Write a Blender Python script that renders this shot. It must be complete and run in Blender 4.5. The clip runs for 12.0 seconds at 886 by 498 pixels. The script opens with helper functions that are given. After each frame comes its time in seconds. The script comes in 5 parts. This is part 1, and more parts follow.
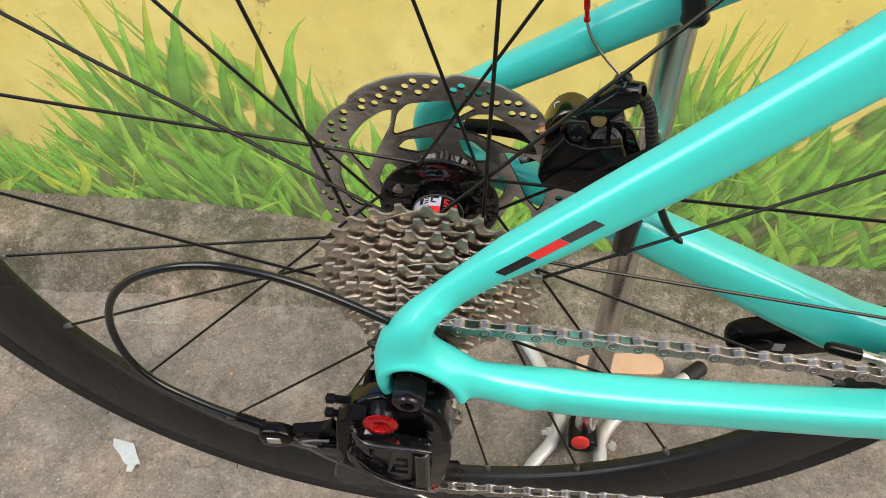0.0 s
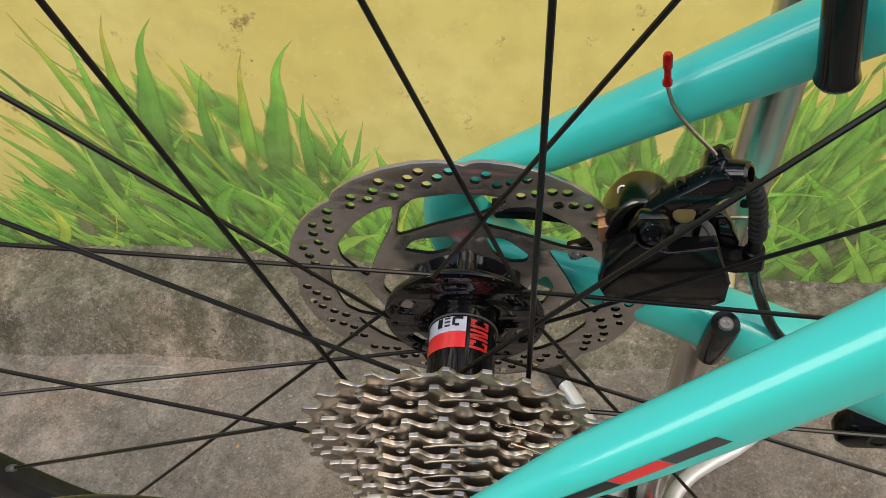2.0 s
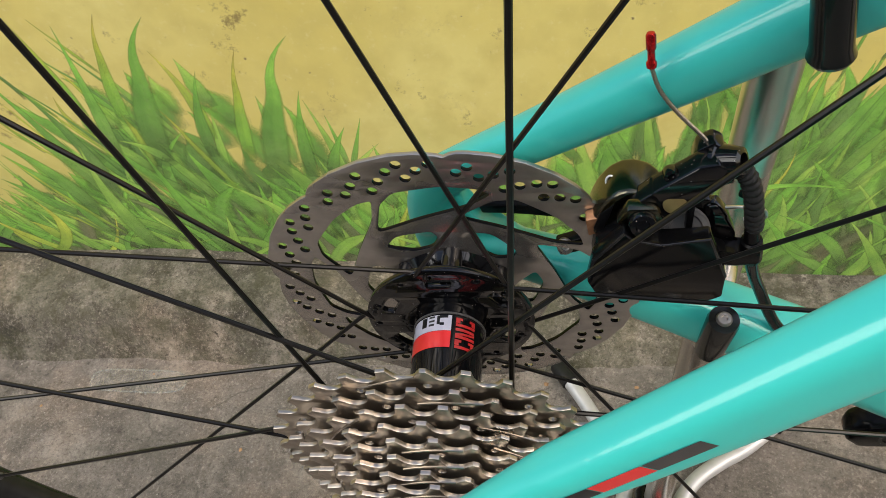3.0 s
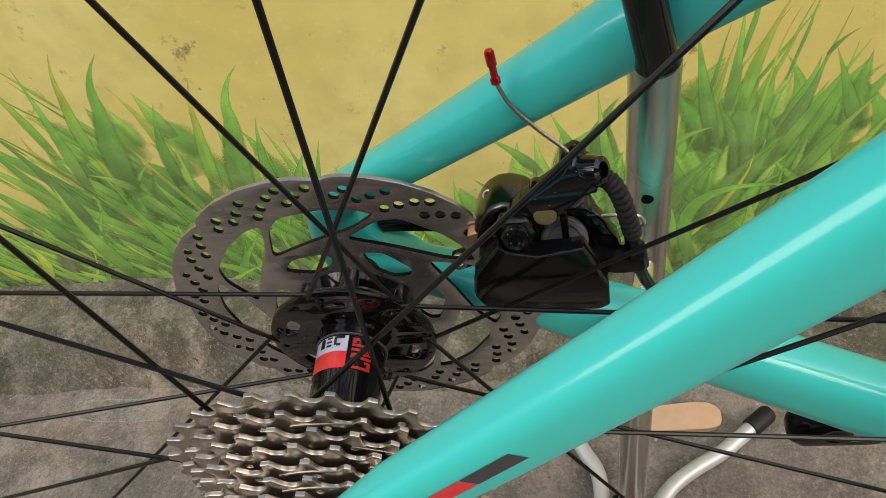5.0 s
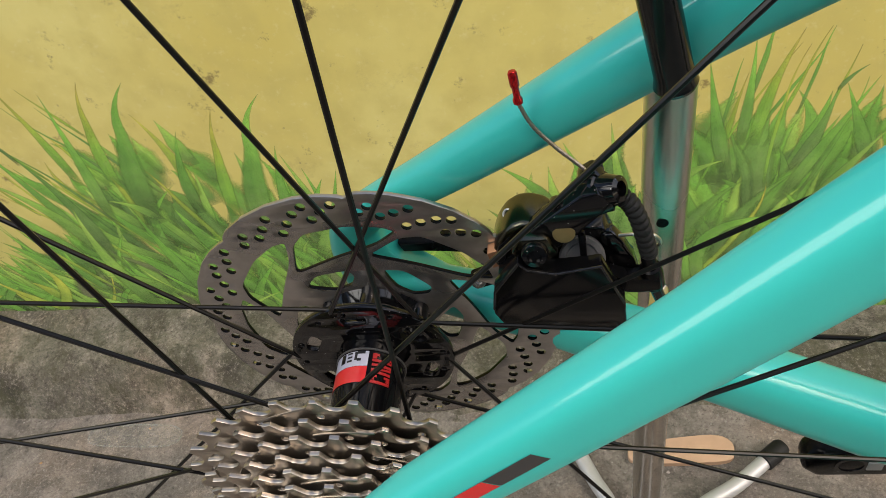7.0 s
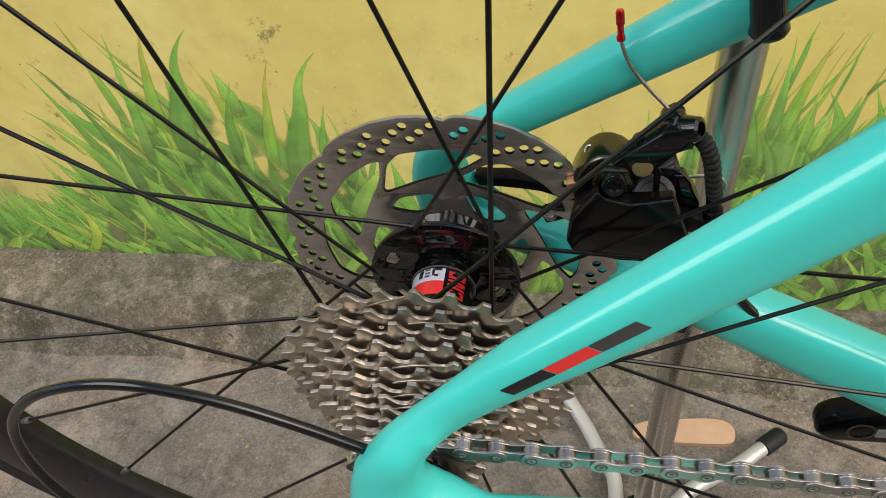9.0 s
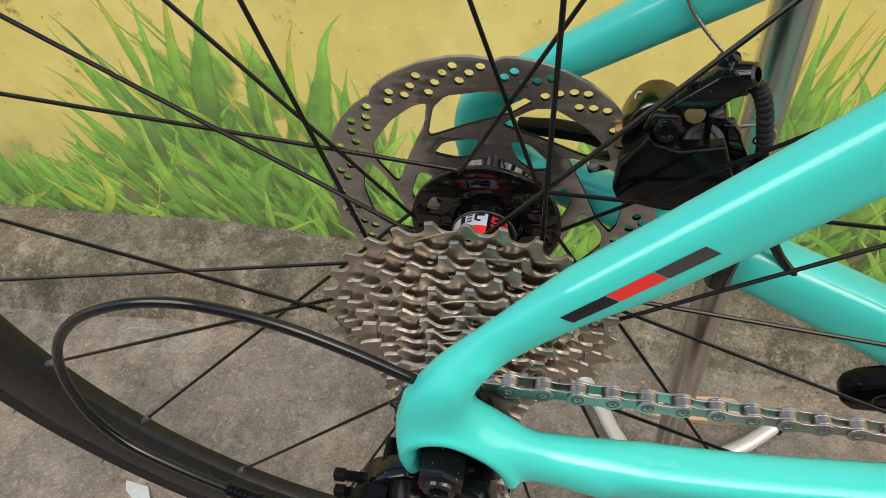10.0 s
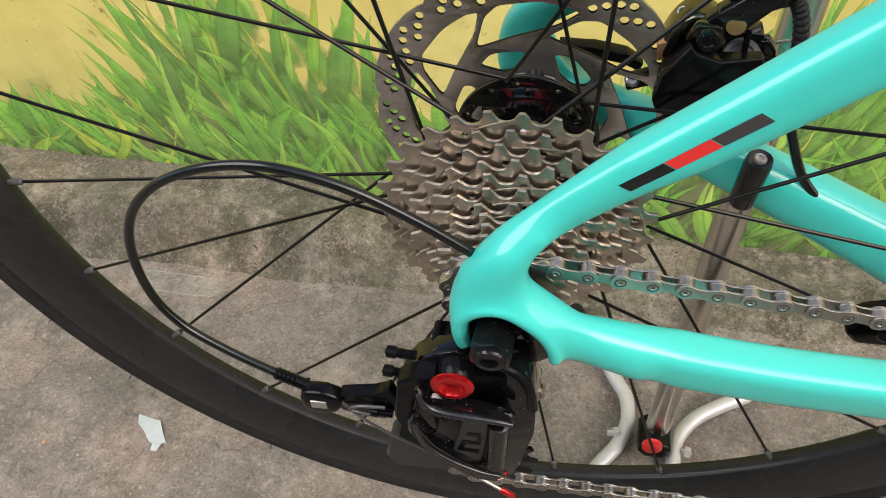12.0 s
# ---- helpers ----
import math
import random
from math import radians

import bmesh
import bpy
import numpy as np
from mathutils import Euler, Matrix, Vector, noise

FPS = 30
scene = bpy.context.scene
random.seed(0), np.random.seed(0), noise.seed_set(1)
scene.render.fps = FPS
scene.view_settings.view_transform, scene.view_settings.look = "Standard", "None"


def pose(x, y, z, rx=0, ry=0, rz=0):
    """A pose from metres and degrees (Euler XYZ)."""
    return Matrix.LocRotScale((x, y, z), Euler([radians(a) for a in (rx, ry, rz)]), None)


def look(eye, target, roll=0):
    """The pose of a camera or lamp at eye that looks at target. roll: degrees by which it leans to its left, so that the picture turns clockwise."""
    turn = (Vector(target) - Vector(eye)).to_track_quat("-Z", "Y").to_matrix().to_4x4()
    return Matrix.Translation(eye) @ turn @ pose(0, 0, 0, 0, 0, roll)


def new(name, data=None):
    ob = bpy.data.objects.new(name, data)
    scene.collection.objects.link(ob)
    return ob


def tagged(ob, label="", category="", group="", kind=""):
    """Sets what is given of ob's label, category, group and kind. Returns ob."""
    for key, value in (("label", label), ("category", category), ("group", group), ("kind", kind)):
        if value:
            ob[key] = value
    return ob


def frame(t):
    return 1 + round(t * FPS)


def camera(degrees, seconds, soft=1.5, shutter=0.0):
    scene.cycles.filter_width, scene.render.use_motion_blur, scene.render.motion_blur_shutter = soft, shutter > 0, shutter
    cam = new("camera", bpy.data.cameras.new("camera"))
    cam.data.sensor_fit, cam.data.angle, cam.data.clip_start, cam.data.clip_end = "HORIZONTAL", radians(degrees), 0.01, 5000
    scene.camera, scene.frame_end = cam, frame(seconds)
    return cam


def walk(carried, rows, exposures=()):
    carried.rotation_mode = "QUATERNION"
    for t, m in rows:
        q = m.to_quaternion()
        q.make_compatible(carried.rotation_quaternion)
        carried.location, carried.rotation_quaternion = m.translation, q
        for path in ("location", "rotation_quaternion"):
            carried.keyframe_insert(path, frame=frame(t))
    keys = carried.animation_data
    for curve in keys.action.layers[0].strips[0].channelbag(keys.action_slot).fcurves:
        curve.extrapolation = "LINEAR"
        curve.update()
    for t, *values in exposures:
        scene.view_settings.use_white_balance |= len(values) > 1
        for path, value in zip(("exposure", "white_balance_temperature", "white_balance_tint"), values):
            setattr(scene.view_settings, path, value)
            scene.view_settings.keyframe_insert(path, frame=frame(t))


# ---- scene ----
cam = camera(58.1, 12.0, soft=0.6)
PATH = [
    (0, (0.0460, -0.2839, 0.7590), (0.0113, -0.0271, 0.4543), -2.00),
    (0.5, (0.0133, -0.2441, 0.7812), (-0.0110, 0.0050, 0.4692), -1.32),
    (1, (0.0121, -0.1903, 0.7478), (-0.0176, 0.0557, 0.4338), -3.58),
    (1.5, (0.0302, -0.1670, 0.7286), (-0.0078, 0.0779, 0.4146), -5.88),
    (2, (0.0326, -0.1547, 0.7128), (-0.0141, 0.0901, 0.3999), -7.66),
    (2.5, (0.0344, -0.1460, 0.7062), (-0.0185, 0.0981, 0.3937), -9.12),
    (3, (0.0438, -0.1466, 0.7004), (-0.0105, 0.0974, 0.3881), -9.91),
    (3.5, (0.0596, -0.1404, 0.6951), (0.0038, 0.1038, 0.3832), -11.03),
    (3.7, (0.0655, -0.1384, 0.6946), (0.0094, 0.1058, 0.3827), -11.51),
    (5.3, (0.0975, -0.1465, 0.6991), (0.0293, 0.1045, 0.3951), -14.92),
    (5.5, (0.0974, -0.1489, 0.7001), (0.0277, 0.1038, 0.3979), -15.00),
    (6, (0.0982, -0.1527, 0.6998), (0.0280, 0.1037, 0.4009), -14.74),
    (6.5, (0.0991, -0.1550, 0.7001), (0.0287, 0.1047, 0.4041), -14.40),
    (7, (0.0926, -0.1544, 0.6988), (0.0234, 0.1082, 0.4051), -13.72),
    (7.2, (0.0902, -0.1569, 0.6996), (0.0224, 0.1057, 0.4056), -13.50),
    (8.8, (0.0619, -0.2010, 0.7031), (-0.0033, 0.0641, 0.4108), -8.04),
    (9, (0.0594, -0.2028, 0.7031), (-0.0043, 0.0617, 0.4099), -7.82),
    (9.5, (0.0520, -0.2091, 0.6997), (-0.0107, 0.0544, 0.4054), -7.22),
    (10, (0.0400, -0.2199, 0.6899), (-0.0214, 0.0414, 0.3934), -5.62),
    (10.5, (0.0261, -0.2350, 0.6826), (-0.0332, 0.0234, 0.3831), -4.69),
    (11, (0.0271, -0.2494, 0.6774), (-0.0297, 0.0074, 0.3760), -3.89),
    (11.5, (0.0256, -0.2570, 0.6755), (-0.0291, 0.0009, 0.3747), -3.14),
    (12, (0.0202, -0.2659, 0.6778), (-0.0338, -0.0068, 0.3778), -2.54),
]
EXPOSURE = 1.03
walk(cam, [(t, look(eye, target, roll)) for t, eye, target, roll in PATH],
     [(t, EXPOSURE + stops) for t, stops in ((0, 0.30), (0.5, 0.20), (1.5, 0), (3.5, -0.04), (5.5, -0.16), (7.0, -0.16), (9.0, -0.04), (9.5, 0), (10.5, 0.10), (11.5, 0.25), (12, 0.22))])

# ---- light ----
world = bpy.data.worlds.new("sky")
scene.world = world
world.use_nodes = True
wn = world.node_tree.nodes
sky = wn.new("ShaderNodeTexSky")
sky.sky_type = "NISHITA"
sky.sun_disc = False
sky.sun_elevation = radians(46)
sky.sun_rotation = radians(119)
sky.air_density, sky.dust_density, sky.ozone_density = 1.0, 4.0, 1.0
wn["Background"].inputs["Strength"].default_value = 0.15
world.node_tree.links.new(sky.outputs[0], wn["Background"].inputs["Color"])
sun_data = bpy.data.lights.new("sun", "SUN")
sun_data.energy, sun_data.angle, sun_data.color = 1.2, radians(42), (1.0, 0.945, 0.85)
sun = new("sun", sun_data)
sun.matrix_world = look((-1.95, -1.10, 2.35), (0, 0, 0))

# ---- materials ----
HX, HZ = 0.0018, 0.4215  # the rear axle
WALL_Y = 0.358


def material(name, color, rough=0.5, metal=0.0, coat=0.0, grain=0.0, scale=400.0, bump=0.0, spots=0.0, per="", spec=0.5, dusty=0.0):
    """A principled material whose colour and gloss vary at two scales, with fine relief and, if dusty, a few pale specks."""
    m = bpy.data.materials.new(name)
    m.use_nodes = True
    nt = m.node_tree
    b = nt.nodes["Principled BSDF"]
    b.inputs["Roughness"].default_value = rough
    b.inputs["Metallic"].default_value = metal
    b.inputs["Coat Weight"].default_value = coat
    b.inputs["Coat Roughness"].default_value = 0.06
    b.inputs["Specular IOR Level"].default_value = spec
    b.inputs["Base Color"].default_value = (*color, 1)
    if grain or bump or spots or per:
        tc = nt.nodes.new("ShaderNodeTexCoord")
        n1 = nt.nodes.new("ShaderNodeTexNoise")
        n1.inputs["Scale"].default_value = scale
        n1.inputs["Detail"].default_value = 6
        n2 = nt.nodes.new("ShaderNodeTexNoise")
        n2.inputs["Scale"].default_value = scale / 12
        n2.inputs["Detail"].default_value = 3
        for n in (n1, n2):
            nt.links.new(tc.outputs["Object"], n.inputs["Vector"])
        add = nt.nodes.new("ShaderNodeMath")
        add.operation = "ADD"
        nt.links.new(n1.outputs["Fac"], add.inputs[0])
        nt.links.new(n2.outputs["Fac"], add.inputs[1])
        mix = nt.nodes.new("ShaderNodeMapRange")
        mix.inputs["From Min"].default_value, mix.inputs["From Max"].default_value = 0.6, 1.4
        mix.inputs["To Min"].default_value, mix.inputs["To Max"].default_value = 1 - grain, 1 + grain
        nt.links.new(add.outputs[0], mix.inputs["Value"])
        last = mix.outputs["Result"]
        if per:
            info = nt.nodes.new("ShaderNodeObjectInfo" if per == "object" else "ShaderNodeNewGeometry")
            mr = nt.nodes.new("ShaderNodeMapRange")
            mr.inputs["To Min"].default_value, mr.inputs["To Max"].default_value = 0.82, 1.15
            nt.links.new(info.outputs["Random" if per == "object" else "Random Per Island"], mr.inputs["Value"])
            mul = nt.nodes.new("ShaderNodeMath")
            mul.operation = "MULTIPLY"
            nt.links.new(last, mul.inputs[0])
            nt.links.new(mr.outputs["Result"], mul.inputs[1])
            last = mul.outputs[0]
        hsv = nt.nodes.new("ShaderNodeHueSaturation")
        hsv.inputs["Color"].default_value = (*color, 1)
        nt.links.new(last, hsv.inputs["Value"])
        nt.links.new(hsv.outputs["Color"], b.inputs["Base Color"])
        if dusty:
            cells = nt.nodes.new("ShaderNodeTexVoronoi")
            cells.inputs["Scale"].default_value = 420
            nt.links.new(tc.outputs["Object"], cells.inputs["Vector"])
            speck = nt.nodes.new("ShaderNodeMapRange")
            speck.inputs["From Min"].default_value, speck.inputs["From Max"].default_value = dusty, dusty * 0.6
            nt.links.new(cells.outputs["Distance"], speck.inputs["Value"])
            grit = nt.nodes.new("ShaderNodeMix")
            grit.data_type = "RGBA"
            nt.links.new(speck.outputs["Result"], grit.inputs["Factor"])
            nt.links.new(hsv.outputs["Color"], grit.inputs["A"])
            grit.inputs["B"].default_value = (0.26, 0.25, 0.24, 1)
            nt.links.new(grit.outputs["Result"], b.inputs["Base Color"])
        if spots:
            rr = nt.nodes.new("ShaderNodeMapRange")
            rr.inputs["From Min"].default_value, rr.inputs["From Max"].default_value = 0.3, 0.7
            rr.inputs["To Min"].default_value, rr.inputs["To Max"].default_value = max(0.02, rough - spots), min(1, rough + spots)
            nt.links.new(n2.outputs["Fac"], rr.inputs["Value"])
            nt.links.new(rr.outputs["Result"], b.inputs["Roughness"])
        if bump:
            bp = nt.nodes.new("ShaderNodeBump")
            bp.inputs["Strength"].default_value = 0.6
            bp.inputs["Distance"].default_value = bump
            nt.links.new(n1.outputs["Fac"], bp.inputs["Height"])
            nt.links.new(bp.outputs["Normal"], b.inputs["Normal"])
    return m


CELESTE = material("celeste paint", (0.044, 0.490, 0.430), 0.36, 0, 0.6, 0.02, 60, 0, 0.04, spec=0.25)
BLACK_GLOSS = material("black anodised gloss", (0.003, 0.003, 0.0034), 0.08, 0, 0.1, 0.25, 300, 0, 0.05, spec=0.45, dusty=0.09)
BLACK_POLISH = material("polished black anodised alloy", (0.003, 0.003, 0.0034), 0.07, 0, 0.0, 0.2, 300, 0, 0.03, spec=0.42)
BLACK_SHEEN = material("semi-gloss black alloy", (0.004, 0.004, 0.0045), 0.10, 0, 0, 0.3, 500, 0.00002, 0.05, spec=0.36, dusty=0.10)
# shinier black for the added bars that stand in for edge highlights
EDGE_GLINT = material("black edge glint", (0.02, 0.02, 0.021), 0.22, 0.3, 0, 0.4, 300, 0.00004, 0.1, spec=0.6)
BLACK_SATIN = material("black satin metal", (0.004, 0.004, 0.0045), 0.22, 0, 0, 0.3, 350, 0.00003, 0.1, spec=0.10)
BLACK_PLASTIC = material("black moulded plastic", (0.003, 0.003, 0.0034), 0.16, 0, 0, 0.25, 700, 0.00003, 0.06, spec=0.16)
BLACK_METAL = material("polished black plated metal", (0.10, 0.095, 0.07), 0.20, 1.0, 0, 0.2, 260, 0.00002, 0.07)
GRAINED = material("grained dark grey plate", (0.026, 0.026, 0.024), 0.42, 0, 0, 0.5, 1400, 0.00008, 0.1, spec=0.35)
RUBBER = material("black rubber", (0.012, 0.012, 0.012), 0.55, 0, 0, 0.3, 300, 0.00008, 0.12, spec=0.25)
SLEEVE = material("shiny black rubber sleeve", (0.006, 0.007, 0.0065), 0.2, 0, 0.2, 0.2, 200, 0, 0.08, spec=0.3)
RIM = material("satin black carbon rim", (0.0162, 0.0164, 0.0160), 0.28, 0, 0, 0.3, 120, 0.00002, 0.12, spec=0.20)
TYRE = material("black tyre rubber", (0.016, 0.0155, 0.0155), 0.58, 0, 0, 0.3, 260, 0.00012, 0.1, spec=0.2)
SPOKE = material("black steel spoke", (0.005, 0.0046, 0.0043), 0.3, 0, 0, 0.2, 200, spec=0.26)
STEEL = material("nickel plated sprocket steel", (0.48, 0.425, 0.360), 0.37, 1.0, 0, 0.14, 260, 0.00003, 0.1, "object")
CHAIN = material("silver chain steel", (0.40, 0.368, 0.335), 0.34, 1.0, 0, 0.15, 500, 0.00003, 0.1, "object")
ROTOR = material("brushed stainless rotor", (0.42, 0.395, 0.37), 0.30, 0.9, 0, 0.16, 220, 0.00003, 0.1)
CHROME = material("polished chrome tube", (0.60, 0.57, 0.53), 0.27, 1.0, 0, 0.05, 60, 0, 0.06)
SILVER = material("brushed aluminium", (0.66, 0.65, 0.62), 0.35, 1.0, 0, 0.1, 300, 0, 0.1)
SILVER_PAINT = material("silver painted steel tube", (0.46, 0.46, 0.455), 0.34, 0.2, 0.2, 0.08, 120, 0, 0.08)
RED_ANO = material("red anodised aluminium", (0.56, 0.014, 0.016), 0.2, 0.75, 0.2, 0.06, 200, 0, 0.06)
RED_PAINT = material("red decal", (0.60, 0.022, 0.02), 0.3, 0, 0.5, 0.04, 100)
RED_PRINT = material("dark red print", (0.36, 0.014, 0.013), 0.3, 0, 0.3, 0.08, 300)
BLACK_DECAL = material("black decal", (0.006, 0.006, 0.007), 0.3, 0, 0.2, 0.1, 100)
GREY_DECAL = material("dark grey decal", (0.035, 0.033, 0.033), 0.3, 0, 0.5, 0.1, 100)
WHITE_DECAL = material("white decal", (0.42, 0.42, 0.49), 0.3, 0, 0.5, 0.05, 100)
ZINC = material("dull grey zinc", (0.075, 0.072, 0.07), 0.5, 0.3, 0, 0.15, 300, 0.00003, 0.1)
BRASS = material("brass pad plate", (0.28, 0.21, 0.09), 0.4, 0.7, 0, 0.12, 300)
COPPER = material("copper pad", (0.50, 0.26, 0.14), 0.42, 0.8, 0, 0.15, 300)
WOOD = material("planed pale wood", (0.47, 0.31, 0.20), 0.62, 0, 0, 0.12, 90, 0.0001, 0.08)
PAPER = material("torn pale paper", (0.39, 0.43, 0.44), 0.7, 0, 0, 0.15, 200, 0.0002)
LEAF = material("dry leaf crumb", (0.40, 0.24, 0.12), 0.8, 0, 0, 0.25, 200, 0.0002, 0, "island")
STONE = material("pale grit", (0.30, 0.275, 0.245), 0.85, 0, 0, 0.3, 200, 0.0002, 0, "island")


def node(nt, kind, **sockets):
    n = nt.nodes.new(kind)
    for k, v in sockets.items():
        n.inputs[k.replace("_", " ")].default_value = v
    return n


def ramp(nt, fac, stops):
    n = nt.nodes.new("ShaderNodeValToRGB")
    els = n.color_ramp.elements
    while len(els) < len(stops):
        els.new(0.5)
    for e, (p, c) in zip(els, stops):
        e.position, e.color = p, (*c, 1) if len(c) == 3 else c
    nt.links.new(fac, n.inputs["Fac"])
    return n.outputs["Color"]


def blend(nt, fac, a, b, mode="MIX"):
    n = nt.nodes.new("ShaderNodeMix")
    n.data_type, n.blend_type = "RGBA", mode
    for sock, v in ((n.inputs[0], fac), (n.inputs[6], a), (n.inputs[7], b)):
        if isinstance(v, (float, int)):
            sock.default_value = v
        elif isinstance(v, tuple):
            sock.default_value = (*v, 1)
        else:
            nt.links.new(v, sock)
    return n.outputs[2]


def concrete(name, light, dark, moss, moss_amount, k=0.8):
    m = bpy.data.materials.new(name)
    m.use_nodes = True
    nt = m.node_tree
    b = nt.nodes["Principled BSDF"]
    b.inputs["Roughness"].default_value = 0.88
    b.inputs["Specular IOR Level"].default_value = 0.3
    tc = nt.nodes.new("ShaderNodeTexCoord")
    big = node(nt, "ShaderNodeTexNoise", Scale=9.0, Detail=8.0, Roughness=0.7)
    mid = node(nt, "ShaderNodeTexNoise", Scale=24.0, Detail=12.0, Roughness=0.72)
    fine = node(nt, "ShaderNodeTexNoise", Scale=330.0, Detail=7.0, Roughness=0.8)
    for n in (big, mid, fine):
        nt.links.new(tc.outputs["Object"], n.inputs["Vector"])
    pale_c = tuple(min(1, 1.35 * c) for c in light)
    base = ramp(nt, mid.outputs["Fac"], [(0.32, tuple(0.8 * c for c in dark)), (0.45, dark), (0.58, light), (0.74, pale_c)])
    base = blend(nt, ramp(nt, big.outputs["Fac"], [(0.44, (0, 0, 0)), (0.60, (0.75, 0.75, 0.75))]), base, tuple(0.62 * a + 0.25 * b for a, b in zip(light, dark)))
    speck = node(nt, "ShaderNodeTexNoise", Scale=120.0, Detail=9.0, Roughness=0.8)
    nt.links.new(tc.outputs["Object"], speck.inputs["Vector"])
    base = blend(nt, ramp(nt, speck.outputs["Fac"], [(0.55, (0, 0, 0)), (0.66, (k, k, k))]), base, tuple(min(1, 1.5 * c) for c in light))
    base = blend(nt, ramp(nt, speck.outputs["Fac"], [(0.34, (k, k, k)), (0.45, (0, 0, 0))]), base, tuple(0.45 * c for c in dark))
    pale = ramp(nt, fine.outputs["Fac"], [(0.54, (0, 0, 0)), (0.66, (k, k, k))])
    base = blend(nt, pale, base, tuple(min(1, 1.45 * c) for c in light))
    deep = ramp(nt, fine.outputs["Fac"], [(0.34, (k, k, k)), (0.46, (0, 0, 0))])
    base = blend(nt, deep, base, tuple(0.45 * c for c in dark))
    chip = node(nt, "ShaderNodeTexNoise", Scale=48.0, Detail=10.0, Roughness=0.85)
    nt.links.new(tc.outputs["Object"], chip.inputs["Vector"])
    base = blend(nt, ramp(nt, chip.outputs["Fac"], [(0.64, (0, 0, 0)), (0.70, (0.7, 0.7, 0.7))]), base, tuple(min(1, 1.7 * c) for c in light))
    tint = node(nt, "ShaderNodeTexNoise", Scale=7.0, Detail=7.0, Roughness=0.66)
    nt.links.new(tc.outputs["Object"], tint.inputs["Vector"])
    base = blend(nt, 1.0, base, ramp(nt, tint.outputs["Fac"], [(0.36, (0.74, 0.76, 0.75)), (0.5, (1.0, 1.0, 1.0)), (0.64, (1.20, 1.11, 1.04))]), "MULTIPLY")
    # hairline cracks, broken up along their length
    warp = node(nt, "ShaderNodeTexNoise", Scale=16.0, Detail=4.0)
    nt.links.new(tc.outputs["Object"], warp.inputs["Vector"])
    bent = nt.nodes.new("ShaderNodeVectorMath")
    bent.operation = "MULTIPLY_ADD"
    bent.inputs[1].default_value = (0.09, 0.09, 0.09)
    nt.links.new(warp.outputs["Color"], bent.inputs[0])
    nt.links.new(tc.outputs["Object"], bent.inputs[2])
    crack = node(nt, "ShaderNodeTexVoronoi", Scale=6.5)
    crack.feature = "DISTANCE_TO_EDGE"
    nt.links.new(bent.outputs[0], crack.inputs["Vector"])
    line = node(nt, "ShaderNodeMath")
    line.operation = "MULTIPLY"
    nt.links.new(ramp(nt, crack.outputs["Distance"], [(0.003, (0.45, 0.45, 0.45)), (0.014, (0, 0, 0))]), line.inputs[0])
    nt.links.new(ramp(nt, big.outputs["Fac"], [(0.46, (0, 0, 0)), (0.56, (1, 1, 1))]), line.inputs[1])
    base = blend(nt, line.outputs[0], base, tuple(0.5 * c for c in dark))
    if moss_amount:
        patch = node(nt, "ShaderNodeTexNoise", Scale=36.0, Detail=9.0, Roughness=0.8)
        nt.links.new(tc.outputs["Object"], patch.inputs["Vector"])
        lo = 0.62 - 0.3 * moss_amount
        base = blend(nt, ramp(nt, patch.outputs["Fac"], [(lo, (0, 0, 0)), (lo + 0.2, (0.7, 0.7, 0.7))]), base, moss)
    nt.links.new(base, b.inputs["Base Color"])
    add = node(nt, "ShaderNodeMath")
    add.operation = "ADD"
    nt.links.new(fine.outputs["Fac"], add.inputs[0])
    nt.links.new(speck.outputs["Fac"], add.inputs[1])
    bp = node(nt, "ShaderNodeBump", Strength=1.0, Distance=0.0024)
    nt.links.new(add.outputs[0], bp.inputs["Height"])
    nt.links.new(bp.outputs["Normal"], b.inputs["Normal"])
    return m


FLOOR = concrete("worn concrete floor", (0.292, 0.259, 0.224), (0.173, 0.152, 0.130), (0.09, 0.085, 0.055), 0.0, 0.8)
KERB = concrete("mossy concrete footing", (0.282, 0.250, 0.204), (0.094, 0.083, 0.063), (0.073, 0.075, 0.036), 0.66, 1.0)


